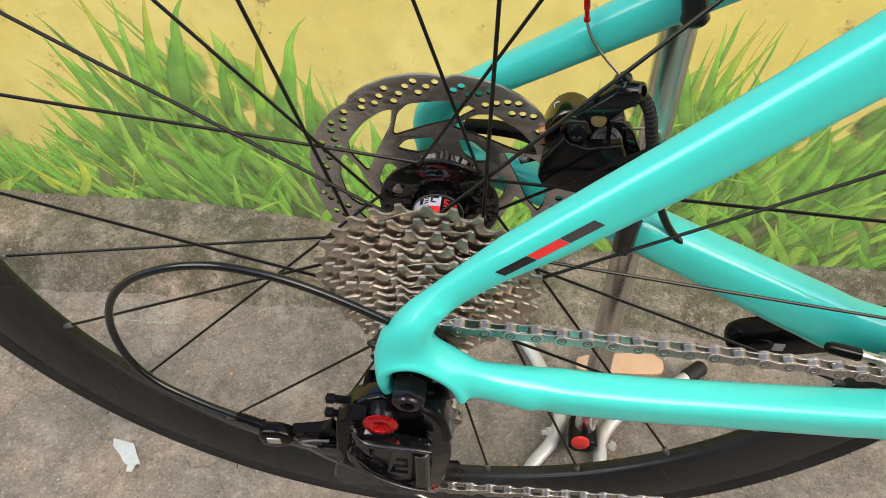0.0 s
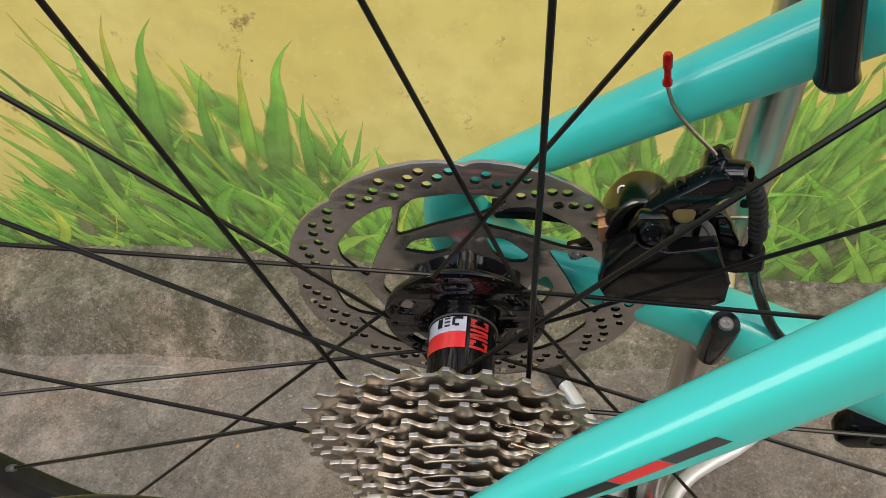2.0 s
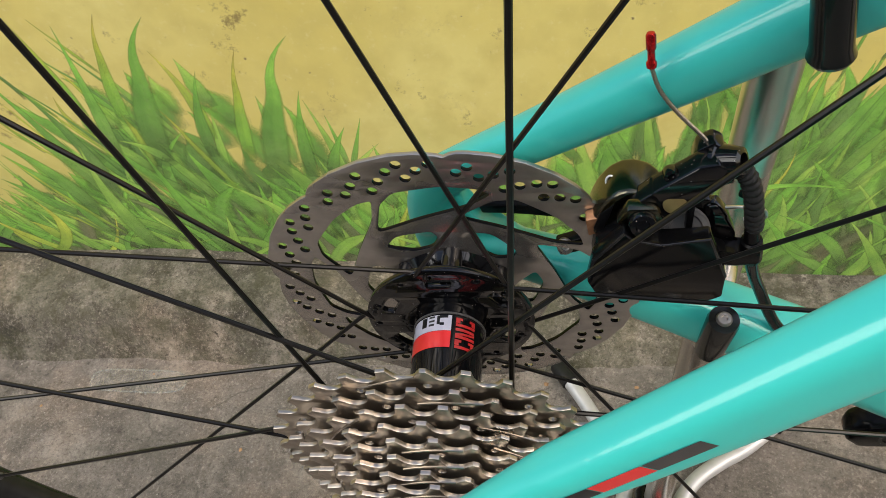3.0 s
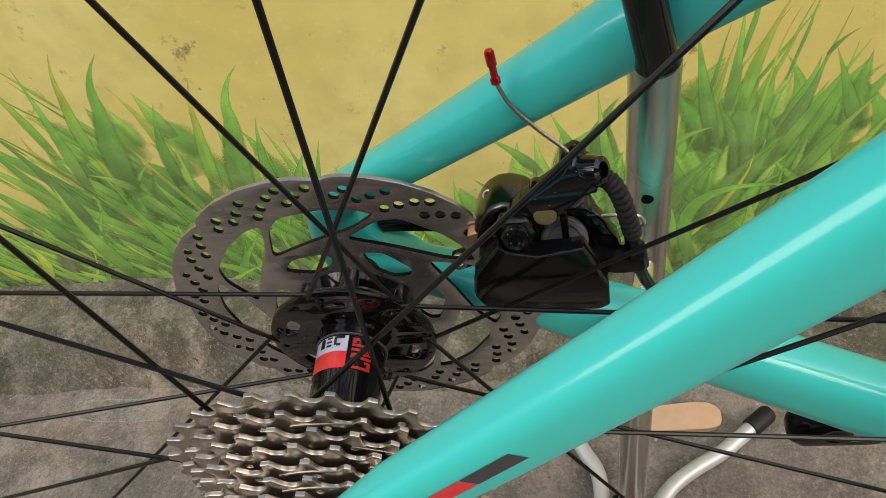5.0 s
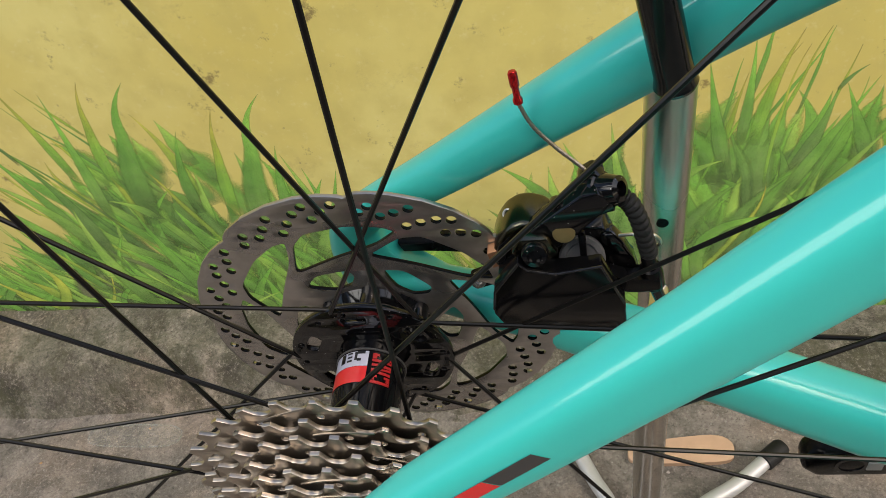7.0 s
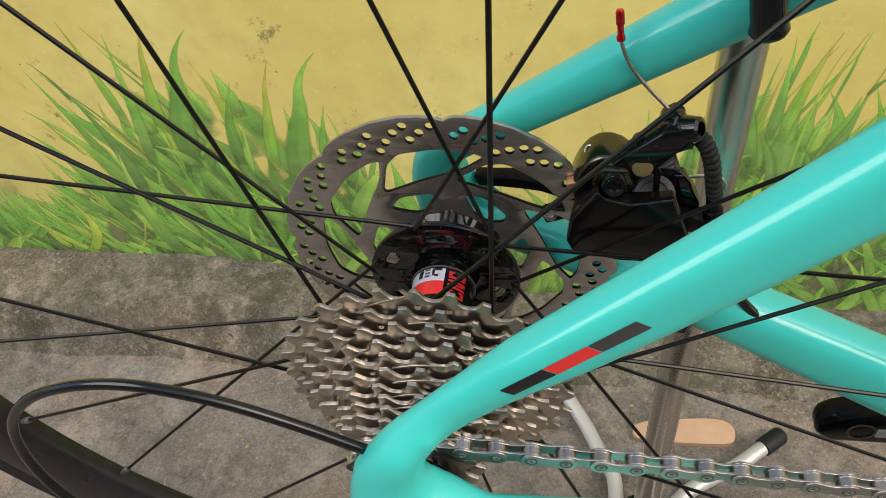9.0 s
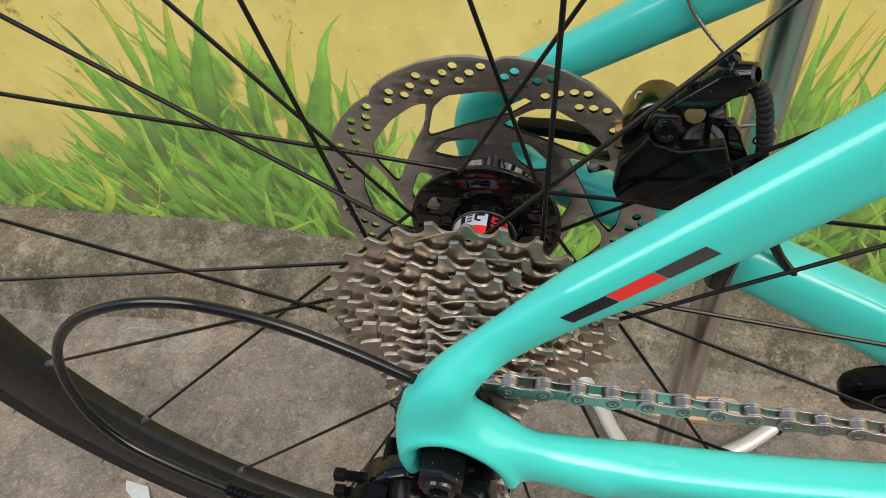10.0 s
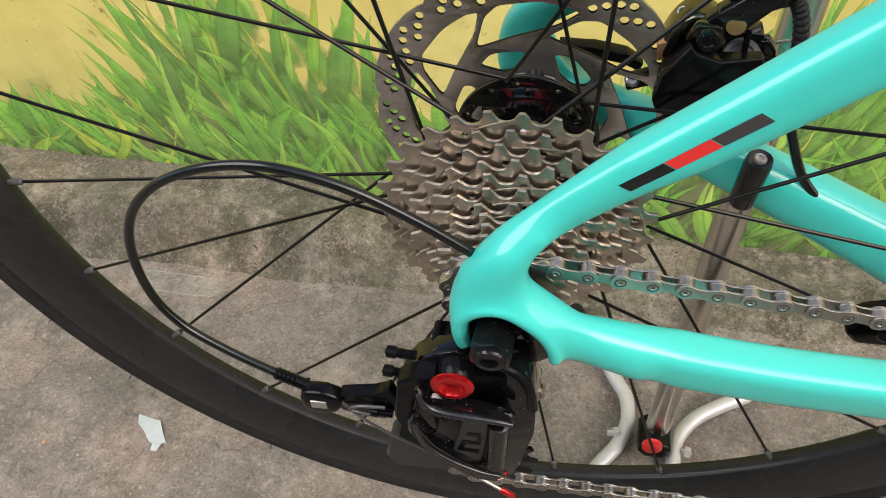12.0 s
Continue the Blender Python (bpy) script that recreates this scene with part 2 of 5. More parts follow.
def wall_paint():
    m = bpy.data.materials.new("yellow mural paint")
    m.use_nodes = True
    nt = m.node_tree
    b = nt.nodes["Principled BSDF"]
    b.inputs["Roughness"].default_value = 0.62
    tc = nt.nodes.new("ShaderNodeTexCoord")
    big = node(nt, "ShaderNodeTexNoise", Scale=5.0, Detail=4.0)
    mid = node(nt, "ShaderNodeTexNoise", Scale=34.0, Detail=5.0)
    spot = node(nt, "ShaderNodeTexNoise", Scale=26.0, Detail=8.0, Roughness=0.75)
    for n in (big, mid, spot):
        nt.links.new(tc.outputs["Object"], n.inputs["Vector"])
    base = ramp(nt, big.outputs["Fac"], [(0.35, (0.68, 0.575, 0.16)), (0.65, (0.75, 0.67, 0.235))])
    base = blend(nt, ramp(nt, mid.outputs["Fac"], [(0.42, (0, 0, 0)), (0.72, (0.7, 0.7, 0.7))]), base, (0.60, 0.51, 0.155))
    scuff = node(nt, "ShaderNodeTexNoise", Scale=120.0, Detail=6.0, Roughness=0.7)
    nt.links.new(tc.outputs["Object"], scuff.inputs["Vector"])
    base = blend(nt, ramp(nt, scuff.outputs["Fac"], [(0.56, (0, 0, 0)), (0.72, (0.45, 0.45, 0.45))]), base, (0.78, 0.72, 0.36))
    base = blend(nt, ramp(nt, spot.outputs["Fac"], [(0.61, (0, 0, 0)), (0.68, (0.8, 0.8, 0.8))]), base, (0.20, 0.14, 0.055))
    fleck = node(nt, "ShaderNodeTexVoronoi", Scale=62.0)
    nt.links.new(tc.outputs["Object"], fleck.inputs["Vector"])
    few = node(nt, "ShaderNodeMath")
    few.operation = "MULTIPLY"
    nt.links.new(ramp(nt, fleck.outputs["Distance"], [(0.05, (0.9, 0.9, 0.9)), (0.11, (0, 0, 0))]), few.inputs[0])
    nt.links.new(ramp(nt, scuff.outputs["Fac"], [(0.53, (0, 0, 0)), (0.60, (1, 1, 1))]), few.inputs[1])
    base = blend(nt, few.outputs[0], base, (0.16, 0.11, 0.05))
    crust = node(nt, "ShaderNodeTexNoise", Scale=11.0, Detail=9.0, Roughness=0.8)
    nt.links.new(tc.outputs["Object"], crust.inputs["Vector"])
    base = blend(nt, ramp(nt, crust.outputs["Fac"], [(0.57, (0, 0, 0)), (0.72, (0.5, 0.5, 0.5))]), base, (0.38, 0.30, 0.12))
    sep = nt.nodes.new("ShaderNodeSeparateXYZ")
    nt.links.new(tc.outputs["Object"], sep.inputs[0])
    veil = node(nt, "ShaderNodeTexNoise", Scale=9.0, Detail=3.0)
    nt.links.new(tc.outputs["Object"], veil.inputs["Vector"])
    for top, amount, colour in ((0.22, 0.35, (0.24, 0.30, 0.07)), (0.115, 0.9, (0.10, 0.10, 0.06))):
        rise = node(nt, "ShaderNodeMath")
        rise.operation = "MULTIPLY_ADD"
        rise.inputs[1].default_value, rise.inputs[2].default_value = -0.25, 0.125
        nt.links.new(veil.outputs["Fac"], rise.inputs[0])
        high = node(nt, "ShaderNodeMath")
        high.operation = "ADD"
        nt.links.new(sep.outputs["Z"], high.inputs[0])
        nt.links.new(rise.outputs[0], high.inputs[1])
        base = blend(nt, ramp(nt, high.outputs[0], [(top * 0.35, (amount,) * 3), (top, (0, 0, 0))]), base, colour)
    nt.links.new(base, b.inputs["Base Color"])
    bp = node(nt, "ShaderNodeBump", Strength=0.5, Distance=0.0012)
    nt.links.new(mid.outputs["Fac"], bp.inputs["Height"])
    nt.links.new(bp.outputs["Normal"], b.inputs["Normal"])
    return m


def grass_paint(name, fade):
    """Painted blades in six tones, dark at the root and paler towards the tip, with soft brushed mottling."""
    m = bpy.data.materials.new(name)
    m.use_nodes = True
    nt = m.node_tree
    b = nt.nodes["Principled BSDF"]
    b.inputs["Roughness"].default_value = 0.62
    b.inputs["Specular IOR Level"].default_value = 0.3
    uv = nt.nodes.new("ShaderNodeUVMap")
    sep = nt.nodes.new("ShaderNodeSeparateXYZ")
    nt.links.new(uv.outputs["UV"], sep.inputs[0])
    geo = nt.nodes.new("ShaderNodeNewGeometry")
    tones = [ramp(nt, sep.outputs["Y"], stops) for stops in (
        [(0.0, (0.22, 0.40, 0.06)), (0.5, (0.38, 0.52, 0.07)), (1.0, (0.58, 0.54, 0.09))],
        [(0.0, (0.11, 0.185, 0.065)), (0.5, (0.125, 0.28, 0.065)), (1.0, (0.17, 0.40, 0.065))],
        [(0.0, (0.12, 0.22, 0.065)), (0.4, (0.16, 0.39, 0.065)), (0.8, (0.21, 0.52, 0.07)), (1.0, (0.27, 0.56, 0.085))],
        [(0.0, (0.14, 0.27, 0.07)), (0.5, (0.26, 0.51, 0.085)), (1.0, (0.40, 0.62, 0.13))],
        [(0.0, (0.16, 0.38, 0.06)), (0.4, (0.25, 0.50, 0.06)), (0.7, (0.42, 0.50, 0.06)), (1.0, (0.54, 0.42, 0.09))],
        [(0.0, (0.14, 0.135, 0.095)), (0.6, (0.125, 0.15, 0.08)), (1.0, (0.13, 0.23, 0.065))])]
    half = node(nt, "ShaderNodeMath")
    half.operation = "MULTIPLY"
    half.inputs[1].default_value = 0.5
    nt.links.new(sep.outputs["X"], half.inputs[0])
    base = tones[0]
    for i in (1, 2, 3, 4, 5):
        step = node(nt, "ShaderNodeMath")
        step.operation = "GREATER_THAN"
        step.inputs[1].default_value = i - 0.25
        nt.links.new(half.outputs[0], step.inputs[0])
        base = blend(nt, step.outputs[0], base, tones[i])
    base = blend(nt, 1.0, base, ramp(nt, geo.outputs["Random Per Island"], [(0.0, (0.92, 0.95, 0.90)), (1.0, (1.27, 1.22, 1.18))]), "MULTIPLY")
    tc = nt.nodes.new("ShaderNodeTexCoord")
    n = node(nt, "ShaderNodeTexNoise", Scale=45.0, Detail=5.0)
    nt.links.new(tc.outputs["Object"], n.inputs["Vector"])
    base = blend(nt, 0.9, base, ramp(nt, n.outputs["Fac"], [(0.3, (0.76, 0.8, 0.7)), (0.7, (1.25, 1.22, 1.12))]), "MULTIPLY")
    patchy = node(nt, "ShaderNodeTexNoise", Scale=14.0, Detail=4.0, Roughness=0.6)
    nt.links.new(tc.outputs["Object"], patchy.inputs["Vector"])
    base = blend(nt, 1.0, base, ramp(nt, patchy.outputs["Fac"], [(0.32, (0.72, 0.78, 0.76)), (0.5, (1.0, 1.0, 0.95)), (0.68, (1.35, 1.2, 1.25))]), "MULTIPLY")
    dust = node(nt, "ShaderNodeTexNoise", Scale=160.0, Detail=5.0, Roughness=0.7)
    nt.links.new(tc.outputs["Object"], dust.inputs["Vector"])
    base = blend(nt, ramp(nt, dust.outputs["Fac"], [(0.52, (0.03, 0.03, 0.03)), (0.72, (0.25, 0.25, 0.25))]), base, (0.34, 0.38, 0.22))
    base = blend(nt, 0.16, base, (0.24, 0.30, 0.16))
    # one half of each blade is lighter than the other, and its edges are brushed out thin
    across = node(nt, "ShaderNodeMath")
    across.operation = "MODULO"
    across.inputs[1].default_value = 2.0
    nt.links.new(sep.outputs["X"], across.inputs[0])
    base = blend(nt, 1.0, base, ramp(nt, across.outputs[0], [(0.0, (0.95, 0.95, 0.95)), (0.44, (0.96, 0.97, 0.96)), (0.56, (1.12, 1.08, 1.06)), (1.0, (1.02, 1.02, 1.0))]), "MULTIPLY")
    edge = ramp(nt, across.outputs[0], [(0.0, (0, 0, 0)), (fade, (0.94, 0.94, 0.94)), (1 - fade, (0.94, 0.94, 0.94)), (1.0, (0, 0, 0))])
    ends = ramp(nt, sep.outputs["Y"], [(0.0, (0.2, 0.2, 0.2)), (0.2, (1, 1, 1)), (0.9, (1, 1, 1)), (1.0, (0.3, 0.3, 0.3))])
    thin = node(nt, "ShaderNodeMath")
    thin.operation = "MULTIPLY"
    nt.links.new(edge, thin.inputs[0])
    nt.links.new(ends, thin.inputs[1])
    bristle = node(nt, "ShaderNodeTexNoise", Scale=2200.0, Detail=1.0)
    nt.links.new(tc.outputs["Object"], bristle.inputs["Vector"])
    spread = node(nt, "ShaderNodeMapRange")
    spread.inputs["From Min"].default_value, spread.inputs["From Max"].default_value = 0.30, 0.70
    spread.inputs["To Min"].default_value, spread.inputs["To Max"].default_value = 0.02, 0.90
    nt.links.new(bristle.outputs["Fac"], spread.inputs["Value"])
    over = node(nt, "ShaderNodeMath")
    over.operation = "SUBTRACT"
    nt.links.new(thin.outputs[0], over.inputs[0])
    nt.links.new(spread.outputs["Result"], over.inputs[1])
    covered = node(nt, "ShaderNodeMapRange")
    covered.inputs["From Min"].default_value, covered.inputs["From Max"].default_value = -0.48, 0.48
    nt.links.new(over.outputs[0], covered.inputs["Value"])
    nt.links.new(covered.outputs["Result"], b.inputs["Alpha"])
    nt.links.new(base, b.inputs["Base Color"])
    return m


WALL = wall_paint()
GRASS = grass_paint("painted grass", 0.16)
GRASS_SOFT = grass_paint("brushed out painted grass", 0.36)


# ---- mesh helpers ----
def link(name, mesh, parent=None, label="", m=None):
    ob = new(name, mesh)
    if m is not None:
        ob.matrix_world = m
    if parent is not None:
        ob.parent = parent
        ob.matrix_parent_inverse = parent_matrix(parent).inverted()
    if label:
        tagged(ob, label)
    return ob


def parent_matrix(ob):
    m = ob.matrix_basis.copy()
    p, o = ob.parent, ob
    while p is not None:
        m = p.matrix_basis @ o.matrix_parent_inverse @ m
        o, p = p, p.parent
    return m


def part(name, bm, mat, parent=None, label="", smooth=40):
    """Links a bmesh as one mesh object, with edges sharper than smooth degrees kept sharp."""
    me = bpy.data.meshes.new(name)
    bmesh.ops.recalc_face_normals(bm, faces=bm.faces[:])
    for f in bm.faces:
        f.smooth = True
    for e in bm.edges:
        if len(e.link_faces) == 2 and e.calc_face_angle(0) > radians(smooth):
            e.smooth = False
    bm.to_mesh(me)
    bm.free()
    for mt in mat if isinstance(mat, (list, tuple)) else [mat]:
        me.materials.append(mt)
    return link(name, me, parent, label)


def thing(name, at, label, category, group="", kind=""):
    ob = new(name)
    ob.matrix_basis = Matrix.Translation(at)
    ob.empty_display_size = 0.05
    return tagged(ob, label, category, group, kind)


def smooth_line(pts, n=8):
    """Points along a Catmull-Rom curve through pts."""
    p = [Vector(q) for q in pts]
    p = [2 * p[0] - p[1], *p, 2 * p[-1] - p[-2]]
    out = []
    for i in range(1, len(p) - 2):
        a, b, c, d = p[i - 1 : i + 3]
        for k in range(n):
            t = k / n
            out.append(0.5 * (2 * b + (c - a) * t + (2 * a - 5 * b + 4 * c - d) * t * t + (3 * b - a - 3 * c + d) * t**3))
    return [*out, p[-2]]


def tube(bm, pts, radius, seg=12, wide=None, up=(0, 1, 0), caps=True, square=1.0):
    """A swept tube. radius: a number, or one for each point; wide: the half width along up, where it is not round; square: under 1, a boxier section."""
    pts = [Vector(q) for q in pts]
    n = len(pts)
    rad = radius if isinstance(radius, (list, tuple)) else [radius] * n
    wid = rad if wide is None else (wide if isinstance(wide, (list, tuple)) else [wide] * n)
    side = None
    rings = []
    for i, p in enumerate(pts):
        d = (pts[min(i + 1, n - 1)] - pts[max(i - 1, 0)]).normalized()
        ref = Vector(up) if wide is not None or side is None else side
        if abs(ref.normalized().dot(d)) > 0.98:
            ref = Vector((0, 0, 1)) if abs(d.z) < 0.9 else Vector((1, 0, 0))
        side = (ref - d * ref.dot(d)).normalized()
        other = d.cross(side)
        rings.append([bm.verts.new(p + side * (wid[i] * math.copysign(abs(math.cos(a)) ** square, math.cos(a))) + other * (rad[i] * math.copysign(abs(math.sin(a)) ** square, math.sin(a)))) for a in (2 * math.pi * k / seg for k in range(seg))])
    for r0, r1 in zip(rings, rings[1:]):
        for k in range(seg):
            bm.faces.new((r0[k], r0[(k + 1) % seg], r1[(k + 1) % seg], r1[k]))
    if caps:
        bm.faces.new(rings[0][::-1])
        bm.faces.new(rings[-1])
    return bm


def lathe(bm, at, axis, profile, seg=32, flat=0.0):
    """A turned body: profile rows of (distance along axis, radius)."""
    a = Vector(axis).normalized()
    u = a.orthogonal().normalized()
    v = a.cross(u)
    rings = []
    for h, r in profile:
        c = Vector(at) + a * h
        if r < 1e-6:
            rings.append([bm.verts.new(c)])
        else:
            rings.append([bm.verts.new(c + (u * math.cos(t) + v * math.sin(t)) * r) for t in (flat + 2 * math.pi * k / seg for k in range(seg))])
    for r0, r1 in zip(rings, rings[1:]):
        for k in range(seg):
            q = [r0[k % len(r0)], r0[(k + 1) % len(r0)], r1[(k + 1) % len(r1)], r1[k % len(r1)]]
            q = list(dict.fromkeys(q))
            if len(q) > 2:
                bm.faces.new(q)
    for r in (rings[0], rings[-1]):
        if len(r) > 2:
            bm.faces.new(r)
    return bm


def rod(bm, a, b, r, seg=12):
    d = Vector(b) - Vector(a)
    return lathe(bm, a, d, [(0, r), (d.length, r)], seg)


def outline(bm, pts, y0, y1, bevel=0.0, steps=2):
    """A prism: (x, z) outline in millimetres, from y0 to y1 in metres, its edges rounded."""
    t = bmesh.new()
    a = [t.verts.new((x / 1000, y0, z / 1000)) for x, z in pts]
    b = [t.verts.new((x / 1000, y1, z / 1000)) for x, z in pts]
    t.faces.new(a)
    t.faces.new(b[::-1])
    for i in range(len(pts)):
        j = (i + 1) % len(pts)
        t.faces.new((a[i], b[i], b[j], a[j]))
    if bevel:
        bmesh.ops.bevel(t, geom=t.edges[:], offset=bevel, segments=steps, profile=0.5, affect="EDGES", clamp_overlap=True)
    me = bpy.data.meshes.new("tmp")
    t.to_mesh(me)
    t.free()
    bm.from_mesh(me)
    bpy.data.meshes.remove(me)
    return bm


def plate(loops, thick, bevel=0.0):
    """A flat plate with holes in the x-z plane, centred on y = 0: the first loop is its outline, the rest are holes."""
    cu = bpy.data.curves.new("plate", "CURVE")
    cu.dimensions, cu.fill_mode = "2D", "BOTH"
    cu.extrude, cu.bevel_depth, cu.bevel_resolution = thick / 2 - bevel, bevel, 1
    for loop in loops:
        sp = cu.splines.new("POLY")
        sp.points.add(len(loop) - 1)
        for q, (x, z) in zip(sp.points, loop):
            q.co = (x, z, 0, 1)
        sp.use_cyclic_u = True
    ob = new("tmp", cu)
    bpy.context.view_layer.update()
    me = bpy.data.meshes.new_from_object(ob.evaluated_get(bpy.context.evaluated_depsgraph_get()))
    bpy.data.objects.remove(ob)
    bpy.data.curves.remove(cu)
    me.transform(Matrix.Rotation(radians(90), 4, "X"))
    bm = bmesh.new()
    bm.from_mesh(me)
    bpy.data.meshes.remove(me)
    bmesh.ops.remove_doubles(bm, verts=bm.verts[:], dist=1e-6)
    return bm


def circle(r, n=24, cx=0.0, cz=0.0, start=0.0):
    return [(cx + r * math.cos(start + 2 * math.pi * k / n), cz + r * math.sin(start + 2 * math.pi * k / n)) for k in range(n)]


def polar(rows):
    """Points from rows of (radius in millimetres, degrees)."""
    return [(r / 1000 * math.cos(radians(a)), r / 1000 * math.sin(radians(a))) for r, a in rows]


def rounded(loop, n=4, k=0.3):
    """A loop with its corners cut to curves."""
    out = []
    for i, q in enumerate(loop):
        p, s = Vector(loop[i - 1]), Vector(loop[(i + 1) % len(loop)])
        q = Vector(q)
        a, b = q.lerp(p, k), q.lerp(s, k)
        for j in range(n + 1):
            t = j / n
            out.append(tuple((1 - t) ** 2 * a + 2 * t * (1 - t) * q + t * t * b))
    return out


def moved(bm, m):
    bmesh.ops.transform(bm, matrix=m, verts=bm.verts[:])
    return bm


# ---- wall, footing and floor ----
def steps_from(near, far, fine, growth):
    """Grid positions: even steps of fine between near, then growing out to far."""
    mid = list(np.arange(near[0], near[1] + fine / 2, fine))
    out, d, v = [], fine, near[1]
    while v < far:
        d *= growth
        v += d
        out.append(v)
    back, d, v = [], fine, near[0]
    while v > -far:
        d *= growth
        v -= d
        back.append(v)
    return back[::-1] + mid + out


def floor_height(x, y):
    near = max(0.0, 1 - max(abs(x + 0.1) - 0.7, abs(y - 0.1) - 0.4, 0) / 1.5)
    h = 0.0022 * noise.noise((x * 9, y * 9, 0)) + 0.0012 * noise.noise((x * 40, y * 40, 3)) + 0.0007 * noise.noise((x * 130, y * 130, 7))
    line = 0.031 - 0.022 * (x + 0.1) + 0.006 * noise.noise((x * 14, 2, 0))
    h -= 0.0028 * math.exp(-(((y - line) / 0.0032) ** 2))
    h += 0.0016 * math.tanh((y - line) / 0.004) - 0.0003
    return h * near - 0.001


def grid_mesh(name, xs, ys, height, mat, label, category):
    verts = [(x, y, height(x, y)) for y in ys for x in xs]
    w = len(xs)
    faces = [(j * w + i, j * w + i + 1, (j + 1) * w + i + 1, (j + 1) * w + i) for j in range(len(ys) - 1) for i in range(w - 1)]
    me = bpy.data.meshes.new(name)
    me.from_pydata(verts, [], faces)
    me.polygons.foreach_set("use_smooth", [True] * len(faces))
    me.materials.append(mat)
    return tagged(new(name, me), label, category, kind="structure")


grid_mesh("ground", steps_from((-0.62, 0.42), 60, 0.0045, 1.35), steps_from((-0.05, 0.36), 60, 0.0045, 1.35), floor_height, FLOOR,
          "worn grey-brown concrete floor with grit and cracks", "floor")


def footing():
    """The low mossy concrete strip along the wall, fading out to a few millimetres."""
    xs = steps_from((-0.75, 0.5), 2.6, 0.005, 1.3)
    prof = [(-0.118, -0.012), (-0.108, 0.0), (-0.098, 0.25), (-0.088, 0.55), (-0.076, 0.85), (-0.062, 0.97), (-0.04, 1.0), (-0.02, 1.0), (0.004, 1.0)]
    rows = smooth_line([(0, a, b) for a, b in prof], 4)
    verts = []
    for q in rows:
        for x in xs:
            h = 0.013 + 0.021 * (1 - math.tanh((x + 0.16) / 0.14))
            wob = 0.006 * noise.noise((x * 7, q.y * 20, 5)) + 0.0022 * noise.noise((x * 30, q.y * 40, 9))
            edge = min(1.0, max(0.0, q.z))
            verts.append((x, WALL_Y + q.y + wob * 0.8, max(q.z * h, -0.006) + wob * edge))
    w = len(xs)
    faces = [(j * w + i, j * w + i + 1, (j + 1) * w + i + 1, (j + 1) * w + i) for j in range(len(rows) - 1) for i in range(w - 1)]
    me = bpy.data.meshes.new("kerb")
    me.from_pydata(verts, [], faces)
    me.polygons.foreach_set("use_smooth", [True] * len(faces))
    me.materials.append(KERB)
    return tagged(new("kerb", me), "dark mossy concrete footing along the painted wall", "kerb", kind="structure")


footing()

bm = bmesh.new()
bmesh.ops.create_cube(bm, size=1)
moved(bm, Matrix.Translation((0, WALL_Y + 0.06, 0.35)) @ Matrix.Diagonal((9, 0.12, 0.90, 1)))
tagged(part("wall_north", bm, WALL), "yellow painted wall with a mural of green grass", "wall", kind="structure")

# unseen wall, added to keep low sky light and its reflections off the bicycle
bm = bmesh.new()
bmesh.ops.create_cube(bm, size=1)
moved(bm, Matrix.Translation((0, -2.3, 1.05)) @ Matrix.Diagonal((9, 0.2, 2.3, 1)))
tagged(part("wall_south", bm, concrete("grey render", (0.20, 0.19, 0.175), (0.13, 0.12, 0.11), (0.1, 0.1, 0.1), 0.0)), "unseen grey wall added to block the low southern sky", "wall", kind="structure")


